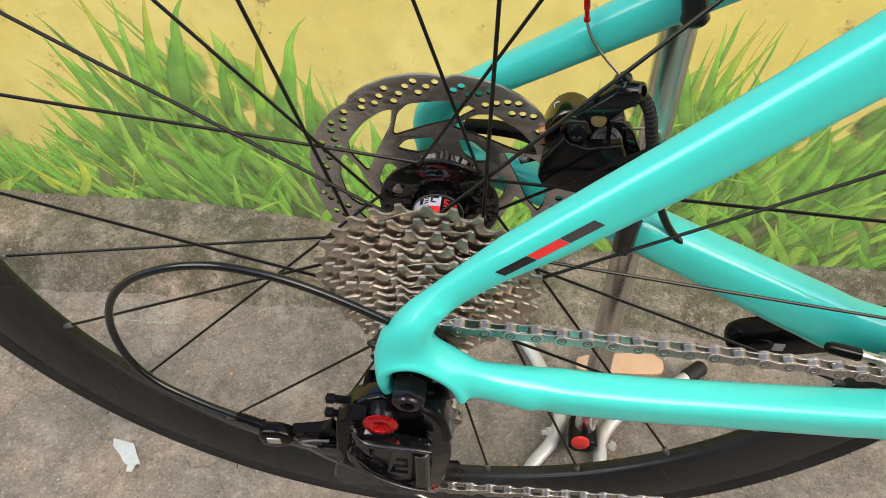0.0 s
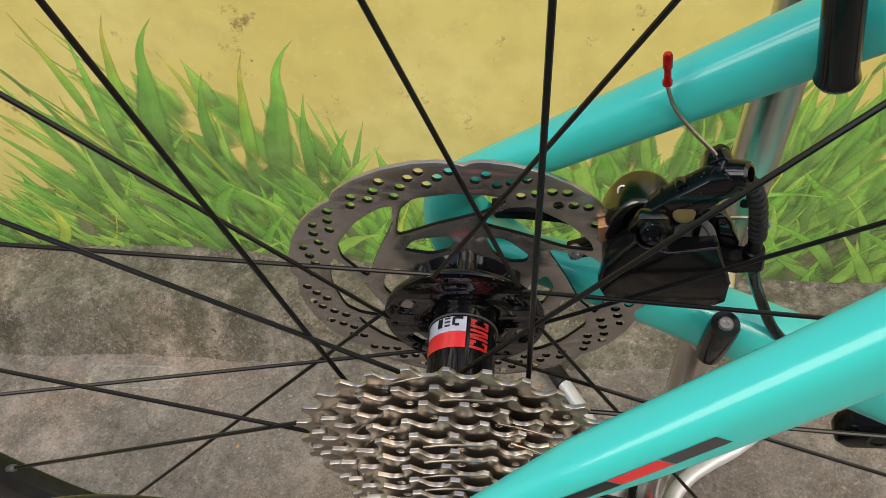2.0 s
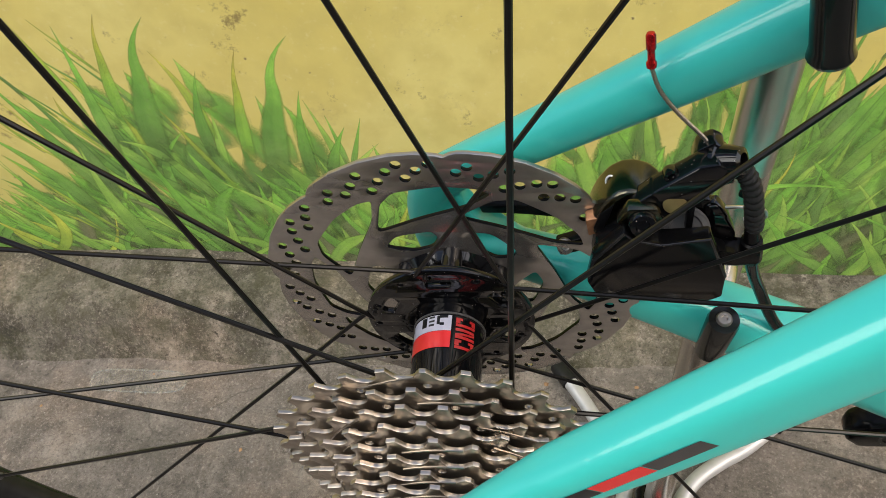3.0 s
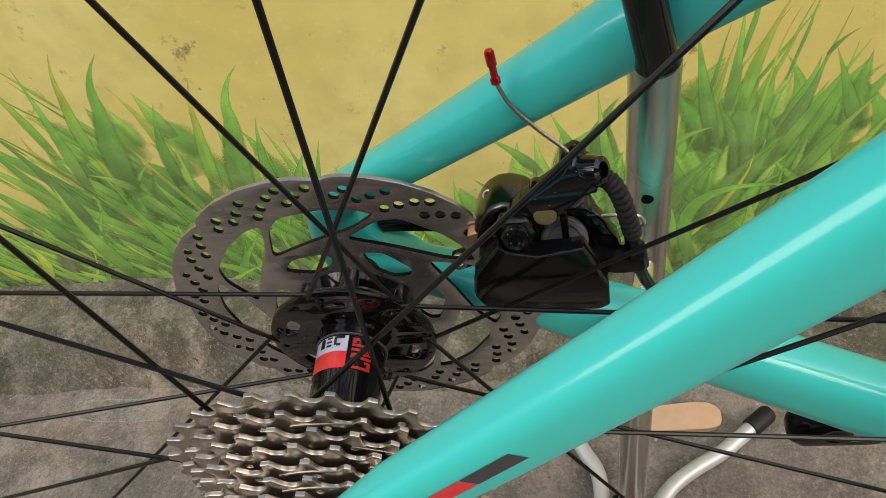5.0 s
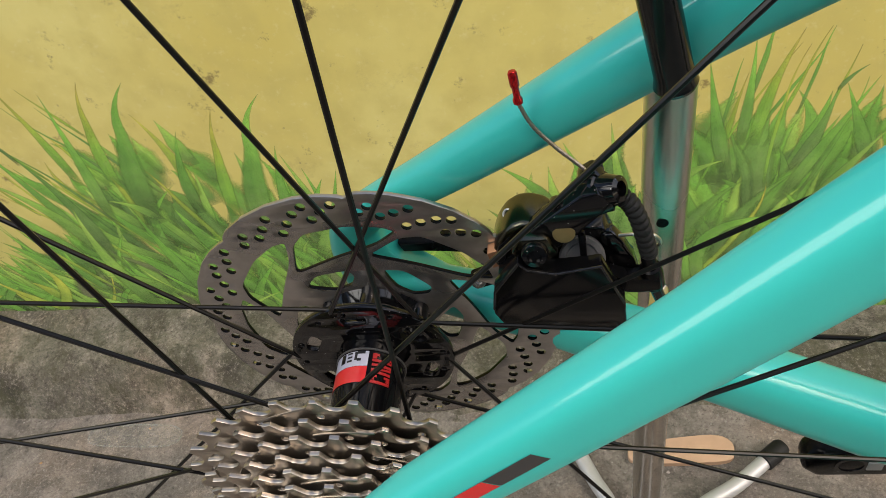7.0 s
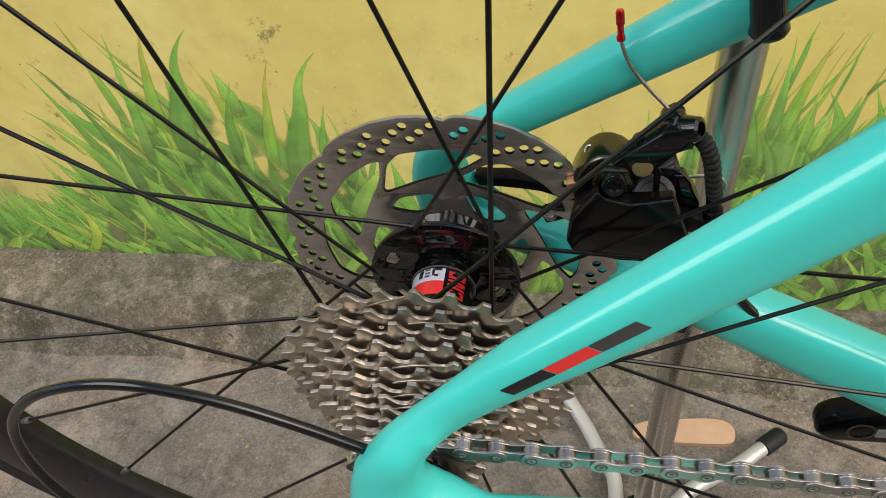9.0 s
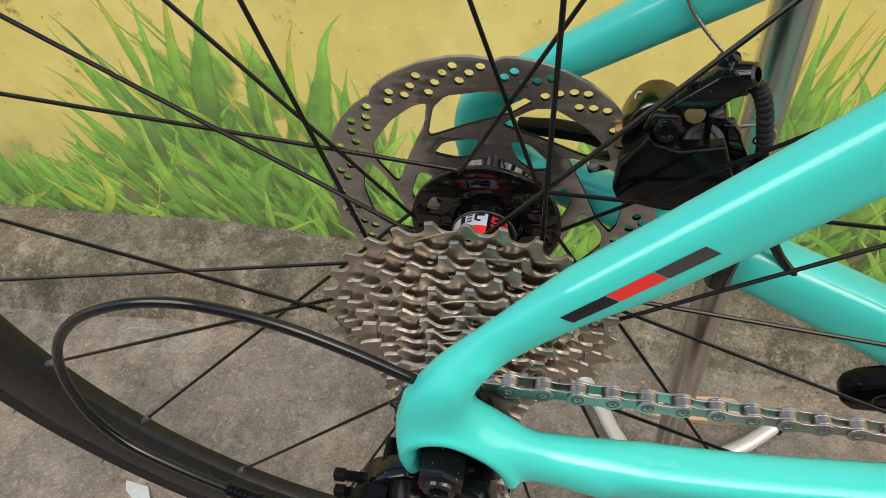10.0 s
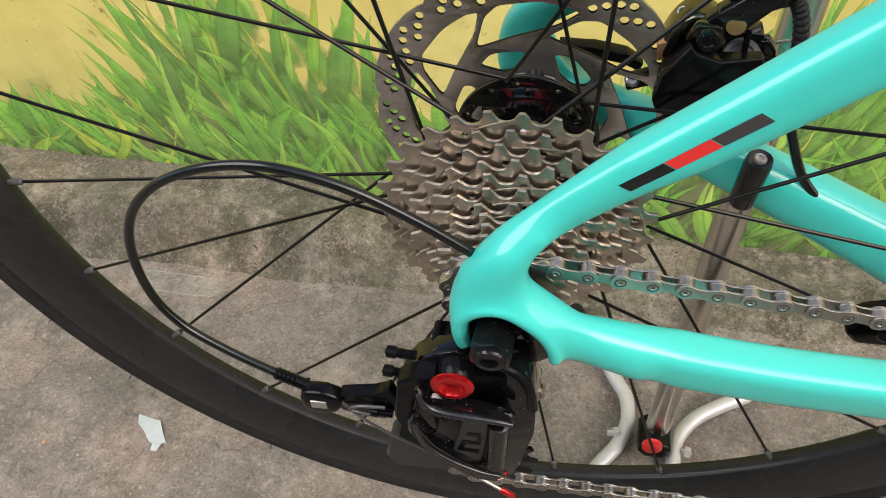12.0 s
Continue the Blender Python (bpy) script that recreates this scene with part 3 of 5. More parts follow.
def mural():
    """The grass of the mural, flat paint on the wall, stroke by stroke: a soft green mass first, then the single blades that stand out of it."""
    rng = random.Random(11)
    verts, faces, uvs, soft = [], [], [], []
    tops = ((-0.80, 0.18), (-0.60, 0.135), (-0.53, 0.150), (-0.475, 0.19), (-0.44, 0.240), (-0.39, 0.285), (-0.33, 0.300), (-0.27, 0.285), (-0.20, 0.255), (-0.15, 0.215), (-0.11, 0.175), (-0.06, 0.145),
            (0.0, 0.17), (0.06, 0.21), (0.12, 0.240), (0.18, 0.285), (0.24, 0.290), (0.30, 0.270), (0.45, 0.265), (0.70, 0.23))
    feet = ((-0.80, 0.055), (-0.43, 0.045), (-0.29, 0.024), (-0.10, 0.010), (0.10, 0.004), (0.70, 0.004))

    def along(rows, x):
        return float(np.interp(x, [a for a, b in rows], [b for a, b in rows]))

    def sweep(x):
        """How far sideways a blade runs for each metre that it rises."""
        return float(np.interp(x, (-0.62, -0.52, -0.40, -0.28, -0.18, -0.10, 0.02, 0.12, 0.5), (-0.2, -0.70, -0.62, -0.34, -0.10, 0.10, -0.25, 0.10, 0.50)))

    def blade(tip, root, bow, width, tone, brushed=False, hook=0.0, belly=0.5):
        """One stroke from root to tip, bent sideways by bow, its tip curling over by hook."""
        y = WALL_Y - 0.00003 - len(soft) * 1.0e-8
        n = 14
        first = len(verts)
        p0, p2 = Vector(root), Vector(tip)
        side = Vector((p2.y - p0.y, p0.x - p2.x))
        p1 = (p0 + p2) / 2 + side * (2 * bow)
        for i in range(n + 1):
            t = i / n
            curl = max(0.0, t - 0.62) / 0.38
            c = p0 * (1 - t) ** 2 + p1 * (2 * t * (1 - t)) + p2 * t * t + side * (hook * (curl * curl - curl))
            d = ((p1 - p0) * (1 - t) + (p2 - p1) * t + side * (hook * (2 * curl - 1) * 0.9 * (curl > 0))).normalized()
            s = width * (0.80 + 0.20 * math.sin(1.5708 * t / belly)) if t < belly else width * (1 - (t - belly) / (1 - belly)) ** 1.25
            s += 0.0003
            for sgn in (-1, 1):
                verts.append((c.x + sgn * d.y * s, y, c.y - sgn * d.x * s))
                uvs.append(((sgn + 1) / 2 + 2 * tone, t))
        for i in range(n):
            a = first + 2 * i
            faces.append((a, a + 1, a + 3, a + 2))
            soft.append(1 if brushed else 0)

    def fill(number, x0, x1, low, tall, wide, tones, spread, bend, brushed, lift=0.04):
        """Strokes spread at random along the wall between x0 and x1; low and tall: how high their tips reach in the mass."""
        for k in range(number):
            x = rng.uniform(x0, x1)
            foot = along(feet, x)
            z1 = foot + 0.02 + (along(tops, x) - foot) * rng.uniform(low, tall)
            z0 = max(foot - 0.012, z1 - rng.uniform(0.06, 0.16)) + rng.uniform(-0.01, lift)
            z0 = min(z0, z1 - 0.03)
            run = max(-0.10, min(0.10, (sweep(x) + rng.gauss(0, spread)) * (z1 - z0)))
            bow = rng.gauss(0, bend)
            if (z0 + z1) / 2 - run * bow > along(tops, x - run / 2) - 0.02:
                bow = 0.0
            blade((x, z1), (x - run, z0), bow, wide * rng.uniform(0.55, 1.3), rng.choice(tones), brushed, rng.gauss(0, 0.05), rng.uniform(0.35, 0.6))

    # the soft mass, and the dark gaps at its foot
    fill(200, -0.80, 0.68, 0.10, 0.80, 0.025, (1, 1, 2), 0.25, 0.08, False)
    fill(150, -0.80, 0.68, 0.35, 0.98, 0.017, (2, 2, 3), 0.25, 0.08, True)
    fill(46, 0.12, 0.48, 0.35, 0.95, 0.0150, (1, 2, 2), 0.35, 0.08, False)
    fill(34, -0.80, 0.68, 0.72, 1.08, 0.0095, (2, 2, 3), 0.20, 0.06, False)
    fill(60, -0.55, -0.02, 0.20, 0.85, 0.0115, (1, 2, 3), 0.30, 0.08, True)
    fill(44, -0.55, -0.02, 0.20, 0.85, 0.0095, (2, 3, 3), 0.30, 0.08, False)
    fill(60, 0.02, 0.62, 0.15, 0.85, 0.0110, (1, 2, 3), 0.50, 0.10, True)
    fill(34, 0.02, 0.62, 0.15, 0.85, 0.0090, (1, 2, 3), 0.50, 0.10, False)
    fill(30, 0.13, 0.42, 0.50, 1.00, 0.0110, (1, 2, 2), 0.30, 0.08, True)
    fill(50, -0.46, -0.06, 0.00, 0.42, 0.017, (5, 5, 5, 1), 0.5, 0.10, True, 0.02)
    fill(12, -0.75, -0.46, 0.00, 0.40, 0.010, (5, 1), 0.8, 0.10, True, 0.02)
    fill(34, 0.06, 0.45, 0.00, 0.38, 0.014, (5, 5, 1), 0.6, 0.10, True, 0.02)
    fill(20, -0.50, -0.04, 0.30, 0.62, 0.0105, (2, 2, 3), 0.35, 0.10, True, 0.01)
    fill(16, -0.50, -0.04, 0.08, 0.50, 0.0065, (2, 2, 3), 0.45, 0.10, False, 0.02)
    fill(22, 0.05, 0.60, 0.08, 0.50, 0.0075, (2, 2, 3), 0.6, 0.10, False, 0.02)
    fill(24, -0.80, 0.68, 0.25, 0.95, 0.0045, (0, 3, 3), 0.35, 0.08, True)
    # small arching leaves low on the wall
    fill(30, -0.80, -0.40, 0.02, 0.55, 0.0065, (2, 3, 3, 0), 1.3, 0.16, False, 0.06)
    fill(12, -0.36, -0.06, 0.00, 0.30, 0.0065, (3, 2, 2), 1.2, 0.16, False, 0.02)
    fill(22, 0.06, 0.62, 0.02, 0.45, 0.0065, (3, 2, 2), 1.2, 0.16, False, 0.02)
    # thin brown tips over the outer edge
    fill(16, -0.50, -0.36, 0.95, 1.22, 0.0022, (4, 1, 0), 0.12, 0.05, False)
    fill(10, 0.18, 0.36, 0.95, 1.18, 0.0022, (4, 2), 0.12, 0.05, False)
    # single blades, in millimetres: tip, root, bow, half width, hook, tone
    outer = ((-451, 306, -400, 157, 0.02, 6.5, 0, 2), (-422, 286, -390, 131, 0.07, 9, 0, 1), (-394, 359, -371, 240, 0.02, 5.5, 0, 4), (-355, 345, -363, 192, 0.01, 7, 0, 2), (-314, 355, -335, 235, -0.05, 7, 0.05, 4),
             (-275, 350, -320, 190, -0.06, 14, 0.13, 2), (-284, 318, -262, 218, 0.06, 6.5, 0, 0), (-251, 295, -267, 195, -0.06, 7, 0, 2), (-210, 316, -234, 188, -0.03, 7, 0.05, 4), (-164, 327, -212, 164, -0.05, 14, 0.15, 2), (-168, 271, -179, 166, -0.04, 7, 0, 2))
    inner = ((-167, 261, -139, 135, 0.01, 6.5, 0, 3), (-152, 243, -143, 180, 0.01, 3, 0, 2), (-121, 239, -141, 172, 0, 3, 0, 2), (-110, 208, -165, 120, -0.06, 10, 0, 3), (-137, 229, -161, 167, -0.04, 6, 0, 2),
             (-476, 260, -396, 139, 0.10, 9, 0, 3), (-489, 234, -419, 110, 0.08, 10, 0, 2), (-354, 218, -314, 190, 0.10, 6, 0, 3), (-336, 210, -291, 38, -0.05, 10, 0, 2), (-396, 215, -375, 50, -0.07, 11, 0, 3), (-443, 316, -418, 270, 0.07, 2, 0, 1))
    right = ((224, 339, 222, 236, 0.02, 5, 0, 2), (257, 344, 233, 235, -0.04, 6, 0, 4), (193, 321, 214, 206, -0.01, 7, 0, 2), (289, 289, 266, 201, 0.05, 6.5, 0, 1), (317, 296, 262, 170, 0, 6.5, 0, 2), (295, 291, 326, 207, 0.01, 6.5, 0, 2),
             (307, 307, 289, 285, -0.08, 2, 0, 1), (212, 220, 170, 194, -0.08, 6, 0, 3), (23, 229, 68, 178, 0.06, 6, 0, 2), (80, 252, 113, 176, -0.01, 6, 0, 2), (120, 269, 133, 167, -0.02, 5.5, 0, 3), (336, 245, 287, 152, -0.02, 7, 0, 3))
    for group in (outer, inner, right):
        for x, z, x0, z0, bow, wide, hook, tone in group:
            blade((x / 1000, z / 1000), (x0 / 1000, z0 / 1000), bow, wide / 1000, tone, False, hook, 0.34)
    me = bpy.data.meshes.new("painted_grass")
    me.from_pydata(verts, [], faces)
    layer_uv = me.uv_layers.new(name="UVMap")
    for loop in me.loops:
        layer_uv.data[loop.index].uv = uvs[loop.vertex_index]
    me.materials.append(GRASS)
    me.materials.append(GRASS_SOFT)
    me.polygons.foreach_set("material_index", soft)
    return tagged(new("painted_grass", me), "green and yellow grass blades painted on the wall", "mural", kind="structure")


mural()

# ---- bicycle ----
bicycle = thing("bicycle", (0, 0, 0.08), "celeste green road bicycle held up by a display stand", "bicycle")


ARCH = ((-9.4, 414.8), (-11.2, 418.6), (-12.4, 424.6), (-11.2, 432.0), (-6.6, 437.6), (0, 440.2), (6, 439.6), (12, 436.0), (19, 429.8), (23.4, 423), (25.6, 417), (26.4, 411.5))


def inset(loop, d):
    """The same outline, drawn in by d."""
    area = sum(a[0] * b[1] - b[0] * a[1] for a, b in zip(loop, loop[1:] + loop[:1]))
    k = d if area > 0 else -d
    out = []
    for i, q in enumerate(loop):
        p, r = Vector(loop[i - 1]), Vector(loop[(i + 1) % len(loop)])
        t = (r - p).normalized()
        out.append((q[0] - t.y * k, q[1] + t.x * k))
    return out


def ease(me, rounds):
    """Softens the forged right dropout, but for the lip round its arch."""
    n = len(me.vertices)
    co = np.empty(n * 3)
    me.vertices.foreach_get("co", co)
    co = co.reshape(n, 3)
    ed = np.empty(len(me.edges) * 2, dtype=np.int64)
    me.edges.foreach_get("vertices", ed)
    ed = ed.reshape(-1, 2)
    ramp_x = np.clip((0.075 - co[:, 0]) / 0.025, 0, 1) * np.clip((0.502 - co[:, 2]) / 0.024, 0, 1) * (co[:, 1] < 0)
    lip = np.array([(p.x, p.z) for p in smooth_line([(x / 1000, 0, z / 1000) for x, z in ARCH], 6)])
    near = np.min(np.hypot(co[:, None, 0] - lip[None, :, 0], co[:, None, 2] - lip[None, :, 1]), axis=1) if n < 400000 else np.full(n, 1.0)
    w = (ramp_x * np.clip((near - 0.0025) / 0.004, 0, 1))[:, None]
    deg = np.bincount(ed.ravel(), minlength=n)[:, None].clip(1)
    for _ in range(rounds):
        total = np.zeros((n, 3))
        for c in range(3):
            total[:, c] = np.bincount(ed[:, 0], co[ed[:, 1], c], n) + np.bincount(ed[:, 1], co[ed[:, 0], c], n)
        co = co + w * 0.5 * (total / deg - co)
    me.vertices.foreach_set("co", co.ravel())
    me.update()


def frame_mesh():
    bm = bmesh.new()
    sides = {-1: [(-0.0060, 0.0785, 0.4310), (-0.0055, 0.0777, 0.4425), (-0.0015, 0.0757, 0.4535), (0.0080, 0.0725, 0.4655), (0.0386, 0.0646, 0.4894), (0.0786, 0.0561, 0.5183), (0.1186, 0.0474, 0.5469),
                  (0.1586, 0.0387, 0.5771), (0.2100, 0.0290, 0.6170), (0.3400, 0.0140, 0.7200)],
             1: [(-0.0085, 0.0780, 0.4340), (-0.0085, 0.0775, 0.4470), (-0.0040, 0.0758, 0.4610), (0.0120, 0.0733, 0.4745), (0.0386, 0.0694, 0.4928), (0.0786, 0.0642, 0.5210), (0.1186, 0.0601, 0.5487),
                 (0.1586, 0.0560, 0.5751), (0.2100, 0.0480, 0.6070), (0.3400, 0.0200, 0.6950)]}
    high = [0.0098, 0.0094, 0.0090, 0.0089, 0.0097, 0.0109, 0.0121, 0.0132, 0.0138, 0.0140]
    for side, stay in sides.items():
        line = smooth_line([(x, side * y, z) for x, y, z in stay], 4)
        rad = [q.x for q in smooth_line([(h, 0, 0) for h in high], 4)]
        flat, square = (0.22, 0.60) if side < 0 else (0.04, 0.84)
        boxy = [min(1.0, i / 22) for i in range(len(rad))]
        tube(bm, line, [r * (1 + 0.02 * b) for r, b in zip(rad, boxy)], 40, [r * (0.93 - flat * b) for r, b in zip(rad, boxy)], square=square)
    right = [(0.033, -0.0775, 0.4165), (0.046, -0.0755, 0.4115), (0.0786, -0.0705, 0.3992), (0.1186, -0.0639, 0.3868), (0.1586, -0.0568, 0.3760), (0.1986, -0.0493, 0.3646), (0.2386, -0.0413, 0.3525),
             (0.2786, -0.0350, 0.3420), (0.400, -0.030, 0.3150)]
    rad = [q.x for q in smooth_line([(h, 0, 0) for h in (0.0108, 0.0113, 0.0114, 0.0117, 0.0122, 0.0128, 0.0135, 0.0141, 0.0141)], 4)]
    tube(bm, smooth_line(right, 4), rad, 40, [r * 0.86 for r in rad], square=0.56)
    left = [(0.004, 0.0766, 0.4230), (0.0386, 0.0708, 0.4159), (0.0786, 0.0647, 0.4042), (0.1186, 0.0583, 0.3899), (0.1586, 0.0517, 0.3739), (0.1986, 0.0449, 0.3572), (0.2386, 0.0385, 0.3407), (0.2786, 0.0350, 0.3253), (0.400, 0.030, 0.3000)]
    lh = [0.0095, 0.0109, 0.0127, 0.0145, 0.0163, 0.0181, 0.0195, 0.020, 0.020]
    rad = [q.x for q in smooth_line([(h, 0, 0) for h in lh], 4)]
    tube(bm, smooth_line(left, 4), rad, 32, [min(r, 0.0145) for r in rad], square=0.75)
    drop = [(8, 468), (2, 466), (-3, 463), (-7, 459), (-11.5, 453.5), (-15.5, 445), (-18.3, 436), (-17.8, 428), (-15.6, 421), (-12.2, 415.8), (-8.8, 413.2), (-7.6, 415.5), (-8.8, 419.5), (-9.6, 424), (-9.2, 430), (-6.4, 434.4), (-1, 437), (4, 437), (9, 434.6), (15, 429.6),
            (20, 423.6), (22.6, 419), (23.6, 414.5), (24.6, 410.0), (28, 406.8), (38, 402.5), (62, 395.5), (62, 408), (46, 419), (33, 430), (25, 435.5), (19, 439.5), (13.5, 446), (11.5, 454), (13, 463)]
    outline(bm, drop, -0.0855, -0.0715)
    outline(bm, inset([q for q in drop if q[0] < 34], 2.6), -0.0872, -0.0695)
    outline(bm, [(-6, 457), (-1, 462.5), (9, 469), (18, 475), (19, 468), (13.5, 461.5), (12, 450), (-12, 446)], -0.0825, -0.0700)
    tube(bm, smooth_line([(x / 1000, -0.0880, z / 1000) for x, z in ARCH], 5), 0.0029, 12)
    tube(bm, smooth_line([(-0.0108, -0.0785, 0.4490), (-0.0128, -0.0775, 0.4510), (-0.0138, -0.0760, 0.4535)], 4), 0.0025, 12)
    outline(bm, [(-4, 464), (-11, 457), (-16, 446), (-17, 430), (-14, 412), (0, 404), (16, 404), (36, 404), (36, 422), (18, 434), (8, 446), (6, 466)], 0.0705, 0.0830, 0.0035, 3)
    ob = new("tmp", bpy.data.meshes.new("tmp"))
    bm.to_mesh(ob.data)
    bm.free()
    re = ob.modifiers.new("remesh", "REMESH")
    re.mode, re.voxel_size, re.use_smooth_shade = "VOXEL", 0.00125, True
    sm = ob.modifiers.new("smooth", "SMOOTH")
    sm.factor, sm.iterations = 0.5, 10
    bpy.context.view_layer.update()
    me = bpy.data.meshes.new_from_object(ob.evaluated_get(bpy.context.evaluated_depsgraph_get()))
    bpy.data.objects.remove(ob)
    me.name = "frame"
    ease(me, 120)
    me.materials.clear()
    me.materials.append(CELESTE)
    me.polygons.foreach_set("use_smooth", [True] * len(me.polygons))
    return me


frame_part = link("frame", frame_mesh(), bicycle, "glossy celeste green carbon rear triangle")

# the three decal bars on the outer face of the seatstay
STAY_A, STAY_B = Vector((0.0386, -0.0646, 0.4894)), Vector((0.0786, -0.0561, 0.5183))


def decal_bar(u0, u1, mat, label):
    """A thin patch that lies on the tube, between two places along it."""
    bm = bmesh.new()
    axis = (STAY_B - STAY_A).normalized()
    out = (Vector((0, -1, 0)) - axis * Vector((0, -1, 0)).dot(axis)).normalized()
    upw = axis.cross(out)
    upw = upw if upw.z > 0 else -upw
    to_local = parent_matrix(frame_part).inverted()
    rows = []
    for i in range(13):
        u = u0 + (u1 - u0) * i / 12
        row = []
        for j in range(9):
            k = 0.0097 + 0.0245 * u
            slant = -0.0022 * (j / 8 - 0.5)
            c = STAY_A + axis * (u + slant) + upw * (k * math.sin(radians(-13.5 + 27 * j / 8) + 0.11))
            hit, place, normal, _ = frame_part.ray_cast(to_local @ (c + out * 0.05), to_local.to_3x3() @ -out)
            row.append(bm.verts.new((to_local.inverted() @ place if hit else c) + out * 0.00022))
        rows.append(row)
    for r0, r1 in zip(rows, rows[1:]):
        for j in range(8):
            bm.faces.new((r0[j], r0[j + 1], r1[j + 1], r1[j]))
    return part("decal", bm, mat, frame_part, label)


bpy.context.view_layer.update()
decal_bar(0.003, 0.0190, BLACK_DECAL, "black decal bar")
decal_bar(0.0193, 0.0350, RED_PAINT, "red decal bar")
decal_bar(0.0353, 0.0515, GREY_DECAL, "dark grey decal bar")

# wheel
def ring_mesh(profile, seg=180):
    """A ring about the axle: profile rows of (y, radius), closed."""
    bm = bmesh.new()
    rings = [[bm.verts.new((HX + r * math.cos(a), y, HZ + r * math.sin(a))) for y, r in profile] for a in (2 * math.pi * k / seg for k in range(seg))]
    n = len(profile)
    for k in range(seg):
        a, b = rings[k], rings[(k + 1) % seg]
        for j in range(n):
            bm.faces.new((a[j], a[(j + 1) % n], b[(j + 1) % n], b[j]))
    return bm


rim_half = [(0.0, 0.2785), (0.0032, 0.2788), (0.0058, 0.2805), (0.0080, 0.2850), (0.0098, 0.2930), (0.0108, 0.3020), (0.0112, 0.3100), (0.0110, 0.3160), (0.0090, 0.3165), (0.0, 0.3130)]
rim_prof = rim_half + [(-y, r) for y, r in rim_half[-2:0:-1]]
wheel = part("rear_wheel", ring_mesh(rim_prof), RIM, bicycle, "deep satin black rim")
tyre_prof = [(0.0120 * math.cos(a), 0.3255 + 0.0125 * math.sin(a)) for a in (radians(-48 + 276 * k / 22) for k in range(23))]
tyre = part("tyre", ring_mesh(tyre_prof, 200), TYRE, wheel, "matt black slick tyre with moulding hairs")

bm = bmesh.new()
for k in range(200):
    a0, a1 = 2 * math.pi * k / 200, 2 * math.pi * (k + 1) / 200
    for side in (-1,):
        q = [bm.verts.new((HX + r * math.cos(a), side * y, HZ + r * math.sin(a))) for a, r, y in ((a0, 0.3262, 0.01205), (a1, 0.3262, 0.01205), (a1, 0.3267, 0.01235), (a0, 0.3267, 0.01235), (a1, 0.3272, 0.01200), (a0, 0.3272, 0.01200))]
        bm.faces.new((q[0], q[1], q[2], q[3]))
        bm.faces.new((q[3], q[2], q[4], q[5]))
part("moulding_seam", bm, TYRE, tyre)
rng = random.Random(21)
bm = bmesh.new()
for k in range(56):
    a, up, side = 2 * math.pi * (k + rng.uniform(0, 0.7)) / 56, rng.uniform(-0.1, 1.35), rng.choice((-1, -1, 1))
    d = Vector((math.cos(a) * math.sin(up), side * math.cos(up), math.sin(a) * math.sin(up)))
    root = Vector((HX + 0.3255 * math.cos(a), 0, HZ + 0.3255 * math.sin(a))) + d * 0.0118
    bend = Vector((rng.uniform(-1, 1), rng.uniform(-1, 1), rng.uniform(-1, 1))) * 0.0008
    tube(bm, [root, root + d * 0.0018, root + d * rng.uniform(0.0026, 0.0042) + bend], 0.0004, 5)
tagged(part("moulding_hairs", bm, TYRE, tyre), "short rubber moulding hairs", kind="stuff")

SPOKES = [(8 + 15 * k, 1 if k % 2 == 0 else -1, (1 if (k // 2) % 2 == 0 else -1) * (1 if k % 2 == 0 else -1)) for k in range(24)]
bm_n = lathe(bmesh.new(), (0, 0, 0), (0, 0, -1), [(-0.003, 0.0016), (0.004, 0.0017), (0.0045, 0.0021), (0.0085, 0.0021), (0.0095, 0.0012)], 10)
nipple_mesh = bpy.data.meshes.new("nipple")
bm_n.to_mesh(nipple_mesh)
bm_n.free()
nipple_mesh.materials.append(ZINC)
# how far each spoke stands off its even place, at the rim and at the hub
UNEVEN = {8: (0.89, -10.6), 38: (-1.04, 4.2), 68: (0.32, -5.2), 98: (0.75, -9.3), 128: (0.29, 5.2), 158: (1.60, -4.8), 53: (0.46, -4.2), 83: (0.28, 1.65), 113: (-0.71, 1.96), 143: (0.80, -4.84)}
for deg, side, sign in SPOKES:
    off_rim, off_hub = UNEVEN.get(deg, (0.4, -1.5))
    a = radians(deg - 0.73 + off_rim)
    h = radians(deg - 0.73 + sign * (49.6 if side > 0 else 57.4) + off_hub)
    rim_at = Vector((HX + 0.280 * math.cos(a), 0.001 * side, HZ + 0.280 * math.sin(a)))
    r_hub = 0.0318 if side > 0 else 0.0309
    hub_at = Vector((HX + r_hub * math.cos(h), 0.0342 if side > 0 else -0.0174, HZ + r_hub * math.sin(h)))
    if sign < 0:
        hub_at.y += 0.0012 if side > 0 else -0.0012
    d = (rim_at - hub_at).normalized()
    bm = bmesh.new()
    tube(bm, [hub_at + Vector((0, -0.004 * (1 if sign < 0 else -1), 0)), hub_at, hub_at + d * 0.004, rim_at], 0.00095, 8)
    part("spoke", bm, SPOKE, wheel)
    q = (hub_at - rim_at).to_track_quat("-Z", "Y").to_matrix().to_4x4()
    link("nipple", nipple_mesh, wheel, "", Matrix.Translation(rim_at) @ q)

